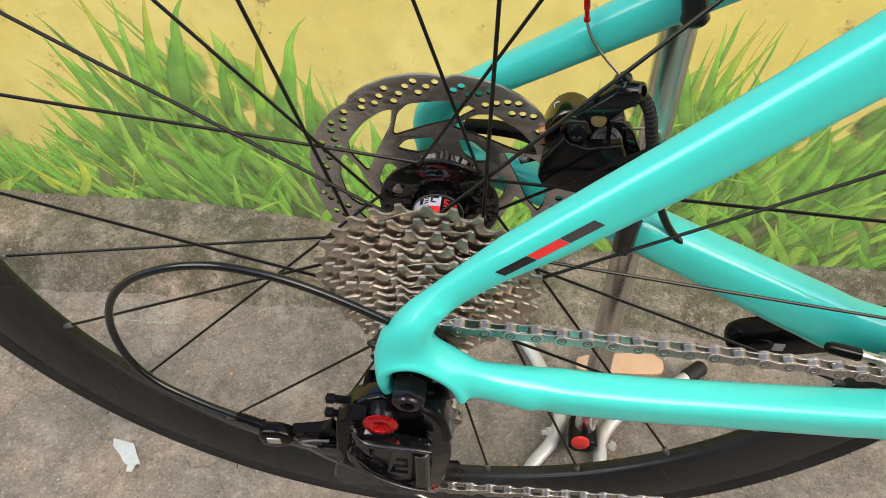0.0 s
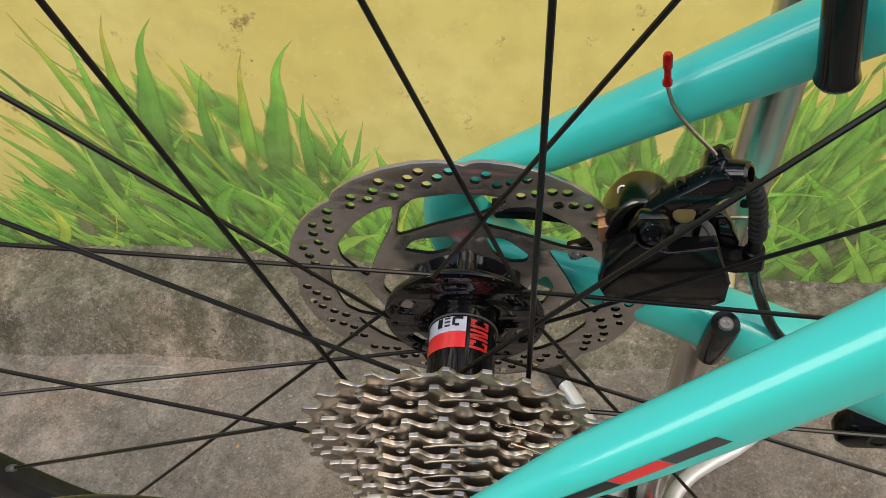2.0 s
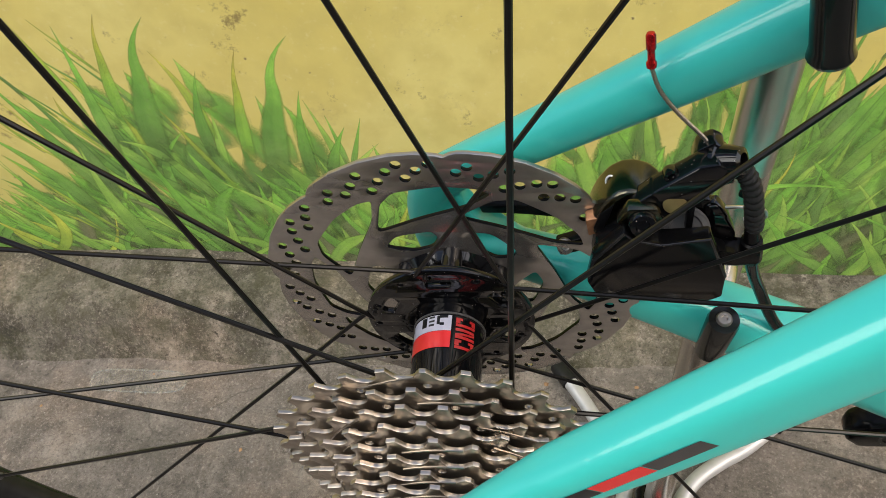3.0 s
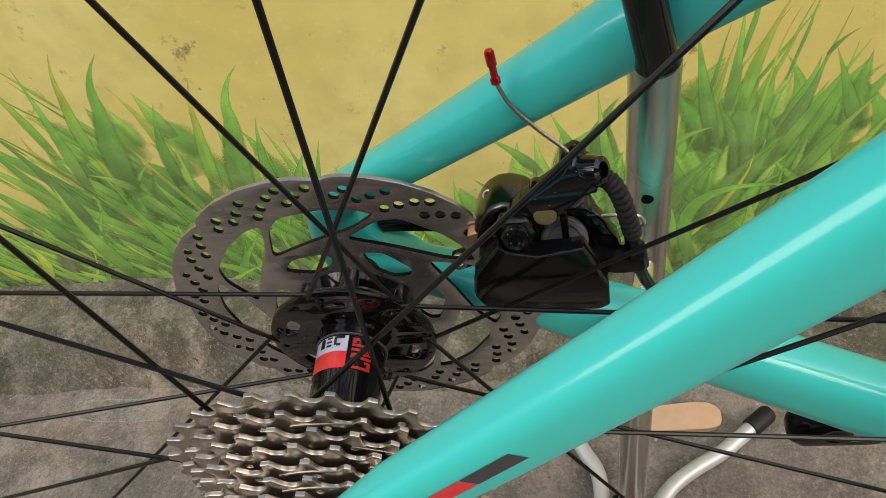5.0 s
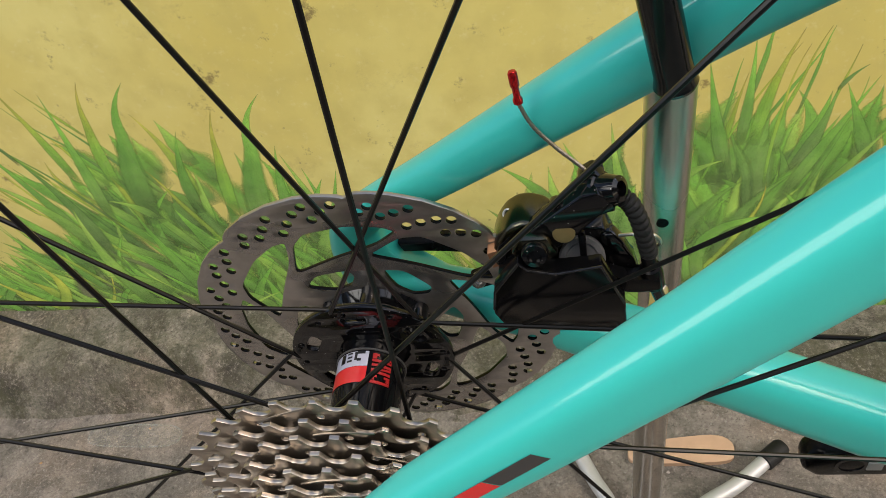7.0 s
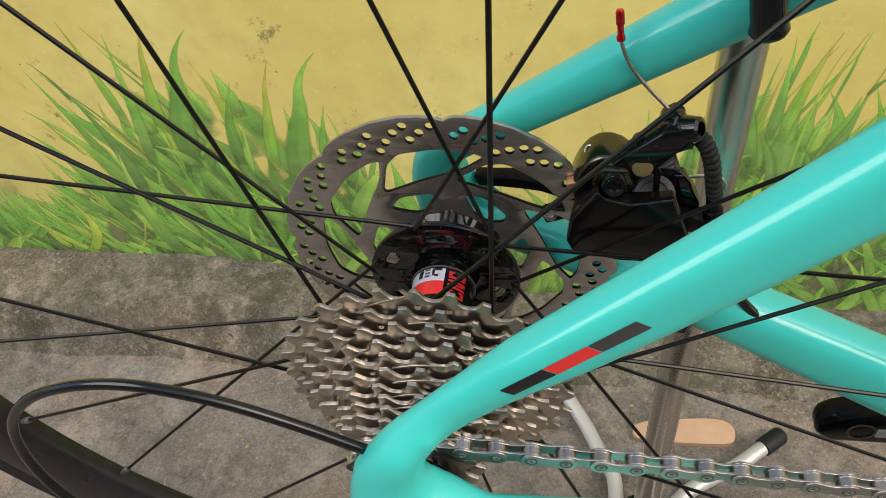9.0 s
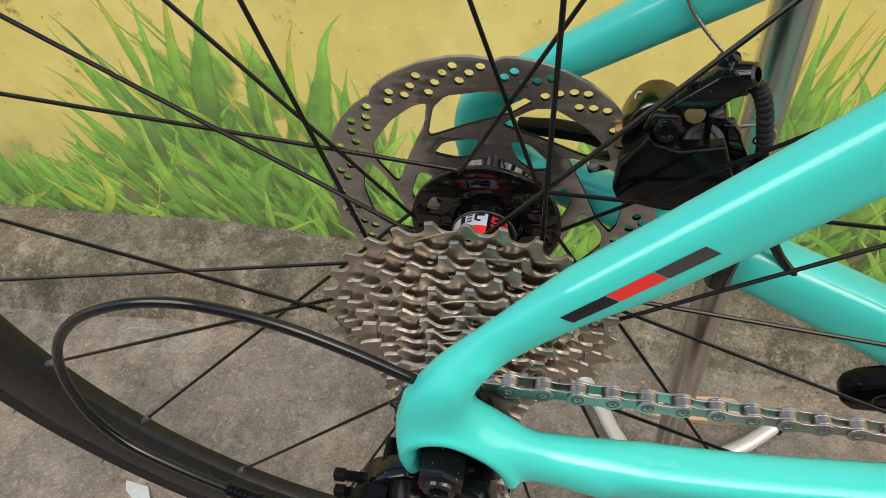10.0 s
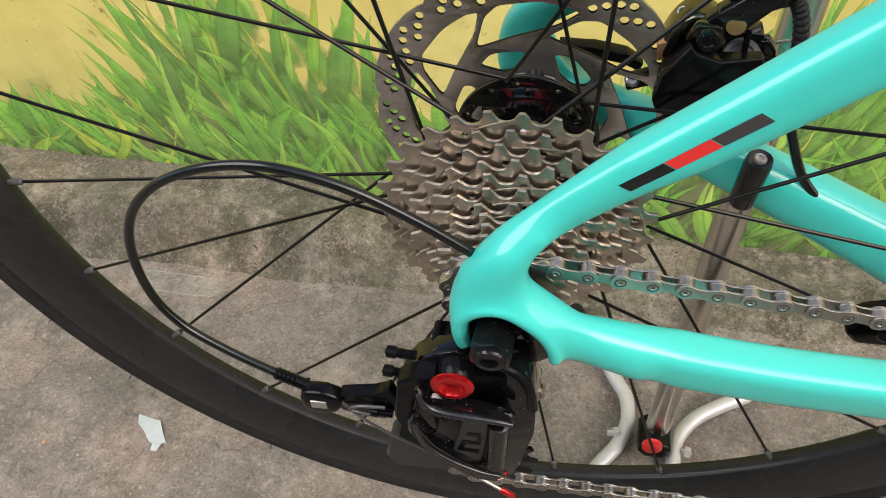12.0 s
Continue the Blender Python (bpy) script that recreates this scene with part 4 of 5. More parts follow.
va = radians(-15.6)
vdir = Vector((-math.cos(va), 0, -math.sin(va)))
vroot = Vector((HX, 0, HZ)) - vdir * 0.281
bm = lathe(bmesh.new(), vroot, vdir, [(-0.004, 0.003), (0.0, 0.0032), (0.0005, 0.0052), (0.003, 0.0052), (0.0031, 0.003), (0.016, 0.003), (0.0162, 0.0036), (0.018, 0.0036)], 16)
part("valve", bm, SILVER, wheel, "silver threaded valve stem")
bm = lathe(bmesh.new(), vroot, vdir, [(0.0175, 0.0034), (0.018, 0.0042), (0.036, 0.0038), (0.039, 0.0028), (0.040, 0.0)], 16)
part("dust_cap", bm, BLACK_PLASTIC, wheel, "black plastic valve cap")

# hub
bm = bmesh.new()
lathe(bm, (HX, 0, HZ), (0, 1, 0), [(-0.071, 0.010), (-0.066, 0.0155), (-0.0225, 0.0165), (-0.021, 0.029), (-0.0165, 0.029), (-0.013, 0.017), (-0.004, 0.0142), (0.0270, 0.0142), (0.0274, 0.0148), (0.0284, 0.0148), (0.0288, 0.0130), (0.0338, 0.0130), (0.0342, 0.0225)], 48)
hub = part("hub", bm, BLACK_POLISH, bicycle, "gloss black hub shell")
loops = [circle(0.0345, 72), circle(0.0126, 36)]
for k in range(12):
    a = radians(8 + 60 * (k // 2) + (57 if k % 2 == 0 else -27))
    loops.append(circle(0.0017, 10, 0.0308 * math.cos(a), 0.0308 * math.sin(a)))
for k in range(6):
    c = 36 + 60 * k
    loops.append(rounded(polar([(29.0, c - 12), (29.4, c), (29.0, c + 12), (23.4, c + 13), (22.9, c), (23.4, c - 13)]), 2))
bm = moved(plate(loops, 0.003, 0.0005), Matrix.Translation((HX, 0.0348, HZ)))
part("flange", bm, BLACK_GLOSS, hub, "drilled black hub flange")
bm = bmesh.new()
lathe(bm, (HX, 0, HZ), (0, 1, 0), [(0.0363, 0.0225), (0.0400, 0.0205), (0.0470, 0.0205), (0.0515, 0.0245), (0.0518, 0.0115), (0.070, 0.0105)], 48)
part("disc_mount", bm, BLACK_POLISH, hub, "black disc mount")
for k in range(6):
    a = radians(26 + 60 * k)
    bm = rod(bmesh.new(), (HX + 0.022 * math.cos(a), 0.036, HZ + 0.022 * math.sin(a)), (HX + 0.022 * math.cos(a), 0.0518, HZ + 0.022 * math.sin(a)), 0.0043, 14)
    part("mount_lobe", bm, BLACK_SHEEN, hub)


bm = lathe(bmesh.new(), (HX, 0, HZ), (0, 1, 0), [(0.0272, 0.0144), (0.0273, 0.01495), (0.0280, 0.01495), (0.0281, 0.0144)], 48)
part("end_ring", bm, ZINC, hub, "thin bright ring at the end of the shell")


def hub_patch(a0, a1, y0, y1, mat, label, r=0.01435):
    bm = bmesh.new()
    rows = []
    n = max(4, int(abs(a1 - a0) / 5))
    for i in range(n + 1):
        a = radians(a0 + (a1 - a0) * i / n)
        rows.append([bm.verts.new((HX + r * math.cos(a), y, HZ + r * math.sin(a))) for y in (y0, y1)])
    for p, q in zip(rows, rows[1:]):
        bm.faces.new((p[0], p[1], q[1], q[0]))
    return part("label", bm, mat, hub, label)


hub_patch(80, 190, 0.0196, 0.0268, WHITE_DECAL, "white hub label")
hub_patch(80, 190, 0.0120, 0.0195, RED_PAINT, "red hub label")
for a0, a1, y0, y1 in ((132, 122, 0.0220, 0.0265), (118, 108, 0.0220, 0.0230), (118, 108, 0.0238, 0.0247), (118, 108, 0.0256, 0.0265), (104, 99, 0.0225, 0.0265), (100, 86, 0.0254, 0.0268), (99, 92, 0.0220, 0.0233)):
    hub_patch(a0, a1, y0, y1, BLACK_DECAL, "black mark", 0.01445)


def hub_text():
    """The red block letters along the shell, each from bars that hug it: (along the axle, round the shell) in millimetres and degrees."""
    bm = bmesh.new()

    def bar(y0, y1, a0, a1, slant=0.0):
        n = max(2, int(abs(a1 - a0) / 4))
        rows = []
        for i in range(n + 1):
            a = radians(a0 + (a1 - a0) * i / n)
            rows.append([bm.verts.new((HX + 0.01446 * math.cos(a), (y + slant * i / n) / 1000, HZ + 0.01446 * math.sin(a))) for y in (y0, y1)])
        for p, q in zip(rows, rows[1:]):
            bm.faces.new((p[0], p[1], q[1], q[0]))

    for y, letter in ((12.0, "C"), (16.6, "N"), (22.0, "C")):
        bar(y, y + 1.3, 39, 73)
        if letter == "C":
            for a in (39, 66):
                bar(y + 1.5, y + 4.0, a, a + 7)
            bar(y + 2.8, y + 4.0, 46, 50)
            bar(y + 2.8, y + 4.0, 62, 66)
        else:
            bar(y + 3.3, y + 4.6, 39, 73)
            bar(y + 2.2, y + 3.3, 39, 73, -1.1)
    return part("lettering", bm, RED_PRINT, hub, "red block letters on the black shell")


hub_text()

# brake rotor
def rotor_loops():
    edge = []
    for k in range(8):
        for off, r in ((0.6, 77.0), (2.5, 77.9), (8, 79.2), (15, 80.0), (24, 80.3), (33, 80.2), (39, 79.8), (42, 79.4), (43.8, 78.6)):
            edge.append((r, 87 + 45 * k + off))
    loops = [polar(edge), circle(0.0175, 40)]
    for k in range(8):
        o = 87 + 45 * k
        for a, r in ((5, 74.2), (9, 71.2), (13, 67.8), (14, 75.4), (18, 72.8), (22, 69.0), (26, 65.2), (27, 74.8), (31, 71.2), (35, 68.4), (39, 73.2), (42, 69.8)):
            loops.append(circle(0.0023, 14, r / 1000 * math.cos(radians(o + a)), r / 1000 * math.sin(radians(o + a))))
        s = 45 * k
        loops.append(rounded(polar([(44.5, s + 129), (57.5, s + 115), (61.8, s + 107), (62.3, s + 90), (62.3, s + 77), (60.8, s + 71), (51.0, s + 79), (44.0, s + 103)]), 3, 0.22))
    for k in range(6):
        s = 60 * k
        loops.append(rounded(polar([(36.5, s + 136), (39.0, s + 122), (36.5, s + 99), (32.2, s + 95.5), (26.4, s + 103), (26.8, s + 122)]), 3, 0.28))
        loops.append(circle(0.0024, 12, 0.022 * math.cos(radians(26 + s)), 0.022 * math.sin(radians(26 + s))))
    return loops


bm = moved(plate(rotor_loops(), 0.0019, 0.0002), Matrix.Translation((HX, 0.0530, HZ)))
bm.normal_update()
# hole walls get black metal, which puts the shade inside the holes into colour
for f in bm.faces:
    c = f.calc_center_median()
    if abs(f.normal.y) < 0.4 and math.hypot(c.x - HX, c.z - HZ) < 0.0764:
        f.material_index = 1
rotor = part("brake_rotor", bm, [ROTOR, BLACK_SATIN], bicycle, "grey stainless brake rotor with drilled wavy rim", 25)
bolt_bm = lathe(bmesh.new(), (0, 0, 0), (0, 1, 0), [(-0.004, 0.0022), (0.0012, 0.0022), (0.0013, 0.0042), (0.0030, 0.0036), (0.0031, 0.0018), (0.0015, 0.0)], 12)
bolt_mesh = bpy.data.meshes.new("bolt")
bolt_bm.to_mesh(bolt_mesh)
bolt_bm.free()
bolt_mesh.materials.append(BLACK_SATIN)
for k in range(6):
    a = radians(26 + 60 * k)
    link("bolt", bolt_mesh, rotor, "", Matrix.Translation((HX + 0.022 * math.cos(a), 0.0535, HZ + 0.022 * math.sin(a))))

# cassette
TEETH = [28, 25, 23, 21, 19, 17, 15, 14, 13, 12, 11]
bm = bmesh.new()
prof = []
for i, n in enumerate(TEETH):
    y = -0.0245 - 0.00374 * i
    r = min(0.0127 / 2 / math.sin(math.pi / n) - 0.0105, 0.030) if n > 13 else 0.0150
    prof += [(y + 0.0008, r), (y - 0.0029, r)]
lathe(bm, (HX, 0, HZ), (0, 1, 0), prof + [(-0.0655, 0.0150), (-0.0655, 0.006)], 40)
cassette = part("cassette", bm, BLACK_SATIN, bicycle, "dark spider between the sprockets")


def sprocket(n, seed):
    rng = random.Random(seed)
    rp = 0.0127 / 2 / math.sin(math.pi / n)
    step = 2 * math.pi / n
    out = []
    ramps = {k for k in range(n) if n > 13 and k % max(4, n // 4) == 0}
    for k in range(n):
        a = k * step
        tip = rp + 0.0022 - (0.0008 if k in ramps else 0.0) + rng.uniform(-0.0001, 0.0001)
        half = (0.0014 if k not in ramps else 0.0009) / tip
        skew = 0.0003 / tip
        out += [(tip * math.cos(a - half + skew), tip * math.sin(a - half + skew)), (tip * math.cos(a + half + skew), tip * math.sin(a + half + skew))]
        c = a + step / 2
        for j in range(9):
            b = radians(-72 + 144 * j / 8)
            d, e = rp + 0.0008 - 0.0038 * math.cos(b), 0.0043 * math.sin(b)
            out.append((d * math.cos(c) - e * math.sin(c), d * math.sin(c) + e * math.cos(c)))
    loops = [out, circle(max(0.013, min(rp - 0.0135, 0.026)), 32)]
    if n > 13:
        for k in range(n // 2 if n < 24 else n):
            if n >= 24 and k % 3 == 1:
                continue
            a = (k * (2 if n < 24 else 1) + 0.5) * step + 0.1
            r = rp - 0.0066
            loops.append(circle(0.0016, 10, r * math.cos(a), r * math.sin(a)))
    return plate(loops, 0.0017, 0.0002)


for i, n in enumerate(TEETH):
    bm = moved(sprocket(n, i), Matrix.Translation((HX, -0.0245 - 0.00374 * i, HZ)) @ Matrix.Rotation(0.37 * i + 0.03, 4, "Y") @ Matrix.Diagonal((1.043, 1, 1.043, 1)))
    part("sprocket", bm, STEEL, cassette, "", 25)
    # shift ramps pressed into the outer face
    rp = 1.043 * 0.0127 / 2 / math.sin(math.pi / n)
    for k in range(0, n if n > 13 else 0, max(4, n // 4)):
        a = (k + 0.25) * 2 * math.pi / n - (0.37 * i + 0.03)
        arc = [(rp - 0.0012 - 0.0048 * (j / 8) ** 0.8, a + 1.7 * 2 * math.pi / n * j / 8) for j in range(9)]
        bm = tube(bmesh.new(), [(HX + r * math.cos(t), -0.0254 - 0.00374 * i, HZ + r * math.sin(t)) for r, t in arc], 0.0004, 6)
        part("shift_ramp", bm, STEEL, cassette)

# chain
CY0, CY1 = -0.0622, -0.0440


def chain_side(x):
    return CY0 + (CY1 - CY0) * max(0.0, x) / 0.41


def link_mesh(inner):
    bm = bmesh.new()
    p = 0.0127
    loop = []
    for k in range(13):
        a = radians(-100 + 200 * k / 12)
        loop.append((p / 2 + 0.0038 * math.cos(a), 0.0038 * math.sin(a)))
    for k in range(13):
        a = radians(80 + 200 * k / 12)
        loop.append((-p / 2 + 0.0038 * math.cos(a), 0.0038 * math.sin(a)))
    top = [(0.002, 0.0026), (-0.002, 0.0026)]
    bot = [(-0.002, -0.0026), (0.002, -0.0026)]
    loop = loop[:13] + top + loop[13:] + bot
    off = 0.00165 if inner else 0.00255
    for s in (-1, 1):
        q = moved(plate([loop], 0.0009, 0.00015), Matrix.Translation((0, s * off, 0)))
        me = bpy.data.meshes.new("tmp")
        q.to_mesh(me)
        q.free()
        bm.from_mesh(me)
        bpy.data.meshes.remove(me)
    for s in (-1, 1):
        if inner:
            rod(bm, (s * p / 2, -0.0013, 0), (s * p / 2, 0.0013, 0), 0.0038, 28)
        else:
            lathe(bm, (s * p / 2, -0.0034, 0), (0, 1, 0), [(0.0003, 0.0), (0.0003, 0.0006), (0.0, 0.0009), (0.0001, 0.0014), (0.0003, 0.0018), (0.0065, 0.0018), (0.0067, 0.0013), (0.0068, 0.0)], 14)
            known = len(bm.faces)
            lathe(bm, (s * p / 2, -0.00312, 0), (0, 1, 0), [(0, 0.0016), (0, 0.0024), (0.0002, 0.0025)], 16)
            bm.faces.ensure_lookup_table()
            for f in bm.faces[known:]:
                f.material_index = 1
    for f in bm.faces:
        f.smooth = inner and 0.0037 < max(abs(abs(v.co.x) - p / 2) for v in f.verts) < 0.0039 and max(abs(v.co.y) for v in f.verts) < 0.0014
    me = bpy.data.meshes.new("chain_link")
    bm.to_mesh(me)
    bm.free()
    me.materials.append(CHAIN)
    me.materials.append(ZINC)
    return me


PULLEY_UP, PULLEY_LOW = Vector((-0.002, -0.0625, 0.350)), Vector((-0.004, -0.0625, 0.2755))


def chain_path():
    """The chain's line: top run, round the small sprocket, through the pulleys, bottom run."""
    pts = []
    for i in range(30):
        x = 0.36 - 0.36 * i / 29
        pts.append(Vector((HX + x, chain_side(x), 0.4390 - 0.090 * x - 0.17 * x * x)))
    for k in range(1, 14):
        a = radians(90 + 165 * k / 13)
        pts.append(Vector((HX + 0.0226 * math.cos(a), CY0, HZ - 0.0051 + 0.0226 * math.sin(a))))
    for k in range(9):
        a = radians(60 - 120 * k / 8)
        pts.append(PULLEY_UP + Vector((0.0226 * math.cos(a), 0, 0.0226 * math.sin(a))))
    for k in range(10):
        a = radians(120 + 150 * k / 9)
        pts.append(PULLEY_LOW + Vector((0.0266 * math.cos(a), 0, 0.0266 * math.sin(a))))
    for i in range(1, 30):
        x = 0.40 * i / 29
        pts.append(Vector((PULLEY_LOW.x + x, chain_side(x), 0.2489 - 0.055 * x)))
    return pts


def chain_build():
    pts = chain_path()
    lengths = [0.0]
    for a, b in zip(pts, pts[1:]):
        lengths.append(lengths[-1] + (b - a).length)
    inner, outer = link_mesh(True), link_mesh(False)
    chain = link("chain", outer, bicycle, "silver bicycle chain")
    first = True

    def at(s):
        i = max(0, min(len(pts) - 2, int(np.searchsorted(lengths, s)) - 1))
        return pts[i].lerp(pts[i + 1], (s - lengths[i]) / max(1e-9, lengths[i + 1] - lengths[i]))

    k, s = 0, 0.0011
    while s + 0.0127 < lengths[-1]:
        a, b = at(s), at(s + 0.0127)
        d = (b - a).normalized()
        y = Vector((0, 1, 0))
        zz = d.cross(y).normalized()
        yy = zz.cross(d)
        m = Matrix(((d.x, yy.x, zz.x), (d.y, yy.y, zz.y), (d.z, yy.z, zz.z))).to_4x4()
        m = Matrix.Translation((a + b) / 2) @ m
        if first:
            chain.matrix_basis = m
            first = False
        else:
            link("chain_link", outer if k % 2 == 0 else inner, chain, "", m)
        k, s = k + 1, s + 0.0127


chain_build()

# axle end, hanger and rear derailleur
bm = outline(bmesh.new(), [(-12, 424), (-8, 432), (2, 437), (14, 432), (25, 420), (27, 411), (25, 405), (20, 400), (10, 396), (-8, 400)], -0.0815, -0.0735, 0.001)
derailleur = part("rear_derailleur", bm, BLACK_GLOSS, bicycle, "gloss black rear derailleur under the dropout")


def dpart(name, bm, mat, label=""):
    return part(name, bm, mat, derailleur, label, 35)


bm = lathe(bmesh.new(), (0.0012, -0.0780, 0.4222), (0, -1, -0.02), [(0, 0.0080), (0.0120, 0.0092), (0.0190, 0.0091), (0.0197, 0.0080), (0.0198, 0.0052), (0.0192, 0.0042), (0.0125, 0.0038), (0.0125, 0.0)], 6, 0.62)
dpart("axle_nut", bm, BLACK_SHEEN, "gloss black hexagonal axle nut")
bm = lathe(bmesh.new(), (0.0012, -0.0775, 0.4222), (0, -1, -0.02), [(0.0, 0.0112), (0.004, 0.0112), (0.0046, 0.0102)], 32)
dpart("axle_washer", bm, BLACK_SATIN)
bm = lathe(bmesh.new(), (0.0012, -0.0970, 0.4218), (0, -1, -0.02), [(0, 0.0066), (0.0018, 0.0060), (0.0020, 0.0036), (0.0002, 0.0032)], 28)
dpart("axle_end", bm, BLACK_SHEEN)
bm = outline(bmesh.new(), [(-38, 388), (-36, 394), (-31, 401), (-27, 405.5), (-22, 409.5), (-14, 413), (-7, 411.5), (-6, 395), (-20, 392)], -0.0905, -0.0800, 0.0018, 2)
dpart("upper_knuckle", bm, BLACK_SHEEN)
bm = outline(bmesh.new(), [(-25, 400), (-25, 408), (-22, 409), (-20, 406.5), (-10, 409), (-9, 400)], -0.0830, -0.0720, 0.0012)
dpart("stop_tab", bm, BLACK_SATIN)
bm = outline(bmesh.new(), [(-37, 361), (-39.5, 370), (-36.5, 398), (-28, 405), (-20, 404.5), (-28, 394), (-31, 388), (-33.5, 361)], -0.0990, -0.0900, 0.0009, 1)
dpart("side_bracket", bm, BLACK_SATIN)
bm = lathe(bmesh.new(), (-0.0132, -0.0985, 0.4036), (0.05, -1, 0.0), [(0.0002, 0.0045), (0.0008, 0.0050), (0.0010, 0.0084), (0.0014, 0.0089), (0.0020, 0.0089), (0.0030, 0.0077), (0.0031, 0.0055), (0.0016, 0.0044), (0.0010, 0.0036), (0.0010, 0.0)], 40)
dpart("pivot_cap", bm, RED_ANO, "red anodised pivot bolt cap")
bm = lathe(bmesh.new(), (-0.0132, -0.0850, 0.4030), (0.05, -1, 0.0), [(0, 0.0080), (0.0095, 0.0074), (0.0120, 0.0062), (0.0137, 0.0052)], 32)
dpart("pivot_boss", bm, BLACK_SATIN)
for x, z in ((-0.0425, 0.4062), (-0.0450, 0.3915)):
    bm = lathe(bmesh.new(), (x, -0.0895, z), (1, 0.05, -0.10), [(0, 0.0013), (0.0004, 0.0013), (0.0005, 0.0026), (0.0045, 0.0027), (0.0047, 0.0019), (0.013, 0.0019)], 16)
    for k in range(8):
        lathe(bm, (x + 0.0052 + 0.0009 * k, -0.0895 + 0.00004 * k, z - 0.0005 - 0.00009 * k), (1, 0.05, -0.10), [(0, 0.0019), (0.0003, 0.0024), (0.0006, 0.0019)], 12)
    dpart("limit_screw", bm, BLACK_SATIN, "black socket head limit screw")
bm = outline(bmesh.new(), [(-28, 403), (-24.5, 401), (-23, 394), (-13, 393), (3, 394.5), (12.5, 392.5), (13, 385), (-1, 386), (-22, 384), (-28, 386)], -0.1050, -0.0990, 0.0019, 1)
dpart("parallelogram_link", bm, BLACK_GLOSS, "gloss black outer link")
# the outer link's rounded ridge, a shinier bar added to carry its sky highlight
bm = bmesh.new()
tube(bm, smooth_line([(-0.0262, -0.1046, 0.4010), (-0.0248, -0.1050, 0.3965), (-0.0215, -0.1053, 0.3925), (-0.0150, -0.1055, 0.3905), (-0.0040, -0.1055, 0.3900), (0.0060, -0.1053, 0.3892), (0.0122, -0.1048, 0.3875)], 6),
     [0.0009 + 0.0009 * math.sin(3.1416 * i / 36) for i in range(37)], 12)
dpart("link_ridge", bm, EDGE_GLINT, "rounded shiny bar added for the highlight on the link")
bm = outline(bmesh.new(), [(-32.5, 369), (-32, 379), (-28, 381), (-25.5, 368), (-22, 360.5), (-13, 351.5), (-1, 344), (9, 341.5), (8, 334.5), (-2, 333.5), (-15, 342.5), (-26, 355)], -0.1055, -0.0985, 0.0016, 1)
dpart("link_edge", bm, BLACK_GLOSS)
# a second bar, added for the highlight line on the lower link
bm = bmesh.new()
tube(bm, smooth_line([(-0.0290, -0.1050, 0.3780), (-0.0272, -0.1056, 0.3690), (-0.0235, -0.1058, 0.3600), (-0.0145, -0.1058, 0.3505), (-0.0020, -0.1056, 0.3432), (0.0078, -0.1050, 0.3402)], 6), 0.0011, 12)
dpart("link_ridge", bm, EDGE_GLINT, "rounded shiny bar added for the highlight on the link")
bm = outline(bmesh.new(), [(-29, 384), (-21, 384), (-20, 366), (-25, 362), (-30, 372)], -0.1020, -0.0940, 0.0018, 2)
dpart("link_web", bm, BLACK_GLOSS)
bm = outline(bmesh.new(), [(-14, 350), (-9, 377), (2, 378), (-0.5, 341), (-4, 343)], -0.1012, -0.0950, 0.0008)
dpart("cover_plate", bm, GRAINED, "grained dark grey cover plate")
for pts in ([(-6, 368), (0, 368.6), (0, 366), (-6.4, 365.4)], [(-1.6, 366), (0, 366), (0, 360), (-1.8, 360)], [(-8, 361), (0, 361.2), (-0.2, 358.6), (-8.6, 358.4)], [(-8.6, 359), (-6.6, 359), (-8.0, 353), (-10, 353)], [(-10, 354), (-0.6, 354.2), (-0.8, 351.6), (-10.6, 351.4)]):
    bm = outline(bmesh.new(), [(x - 1.2, z + 1.5) for x, z in pts], -0.1017, -0.1009)
    dpart("mark", bm, BLACK_SATIN, "faint black mark bar")
bm = lathe(bmesh.new(), (0.0060, -0.0990, 0.3790), (-0.03, -0.03, -1), [(0, 0.003), (0.001, 0.0050), (0.036, 0.0050), (0.038, 0.003)], 22)
dpart("lower_pivot", bm, BLACK_GLOSS)
bm = outline(bmesh.new(), [(6, 413), (14, 410.5), (18, 406), (20, 396), (21, 378), (21, 366), (18, 347), (16.5, 333), (13, 322), (8, 316), (6, 330), (10, 350), (11, 372), (8, 400)], -0.0955, -0.0800, 0.0022, 2)
dpart("cage_knuckle", bm, BLACK_GLOSS)
bm = bmesh.new()
tube(bm, smooth_line([(0.005, -0.094, 0.4135), (0.0125, -0.0945, 0.4095), (0.0175, -0.0950, 0.4000), (0.0195, -0.0950, 0.3860)], 6), 0.0022, 10)
dpart("guard_rib", bm, BLACK_SATIN)
bm = outline(bmesh.new(), [(-47, 330), (-43, 336), (-30, 326), (-18, 316), (-17, 307), (-46, 304.5), (-50, 314)], -0.0905, -0.0780, 0.0014, 1)
dpart("lower_body", bm, GRAINED, "dull dark grey lower body")
bm = outline(bmesh.new(), [(-33, 394), (8, 404), (12, 372), (8, 322), (-20, 330), (-35, 348)], -0.0880, -0.0760, 0.002)
dpart("inner_link", bm, BLACK_SATIN)
bm = bmesh.new()
tube(bm, [(-0.020 + 0.0185 * k / 90, -0.0935 + 0.0036 * math.cos(0.55 * k), 0.3715 + 0.0036 * math.sin(0.55 * k)) for k in range(91)], 0.0006, 6)
dpart("spring", bm, BLACK_SATIN)
bm = outline(bmesh.new(), [(-67, 368), (-50, 371), (-43, 379), (-38, 364), (-45, 355.5), (-58, 351), (-68, 355)], -0.0910, -0.0850, 0.0012)
dpart("cable_arm", bm, BLACK_SATIN)
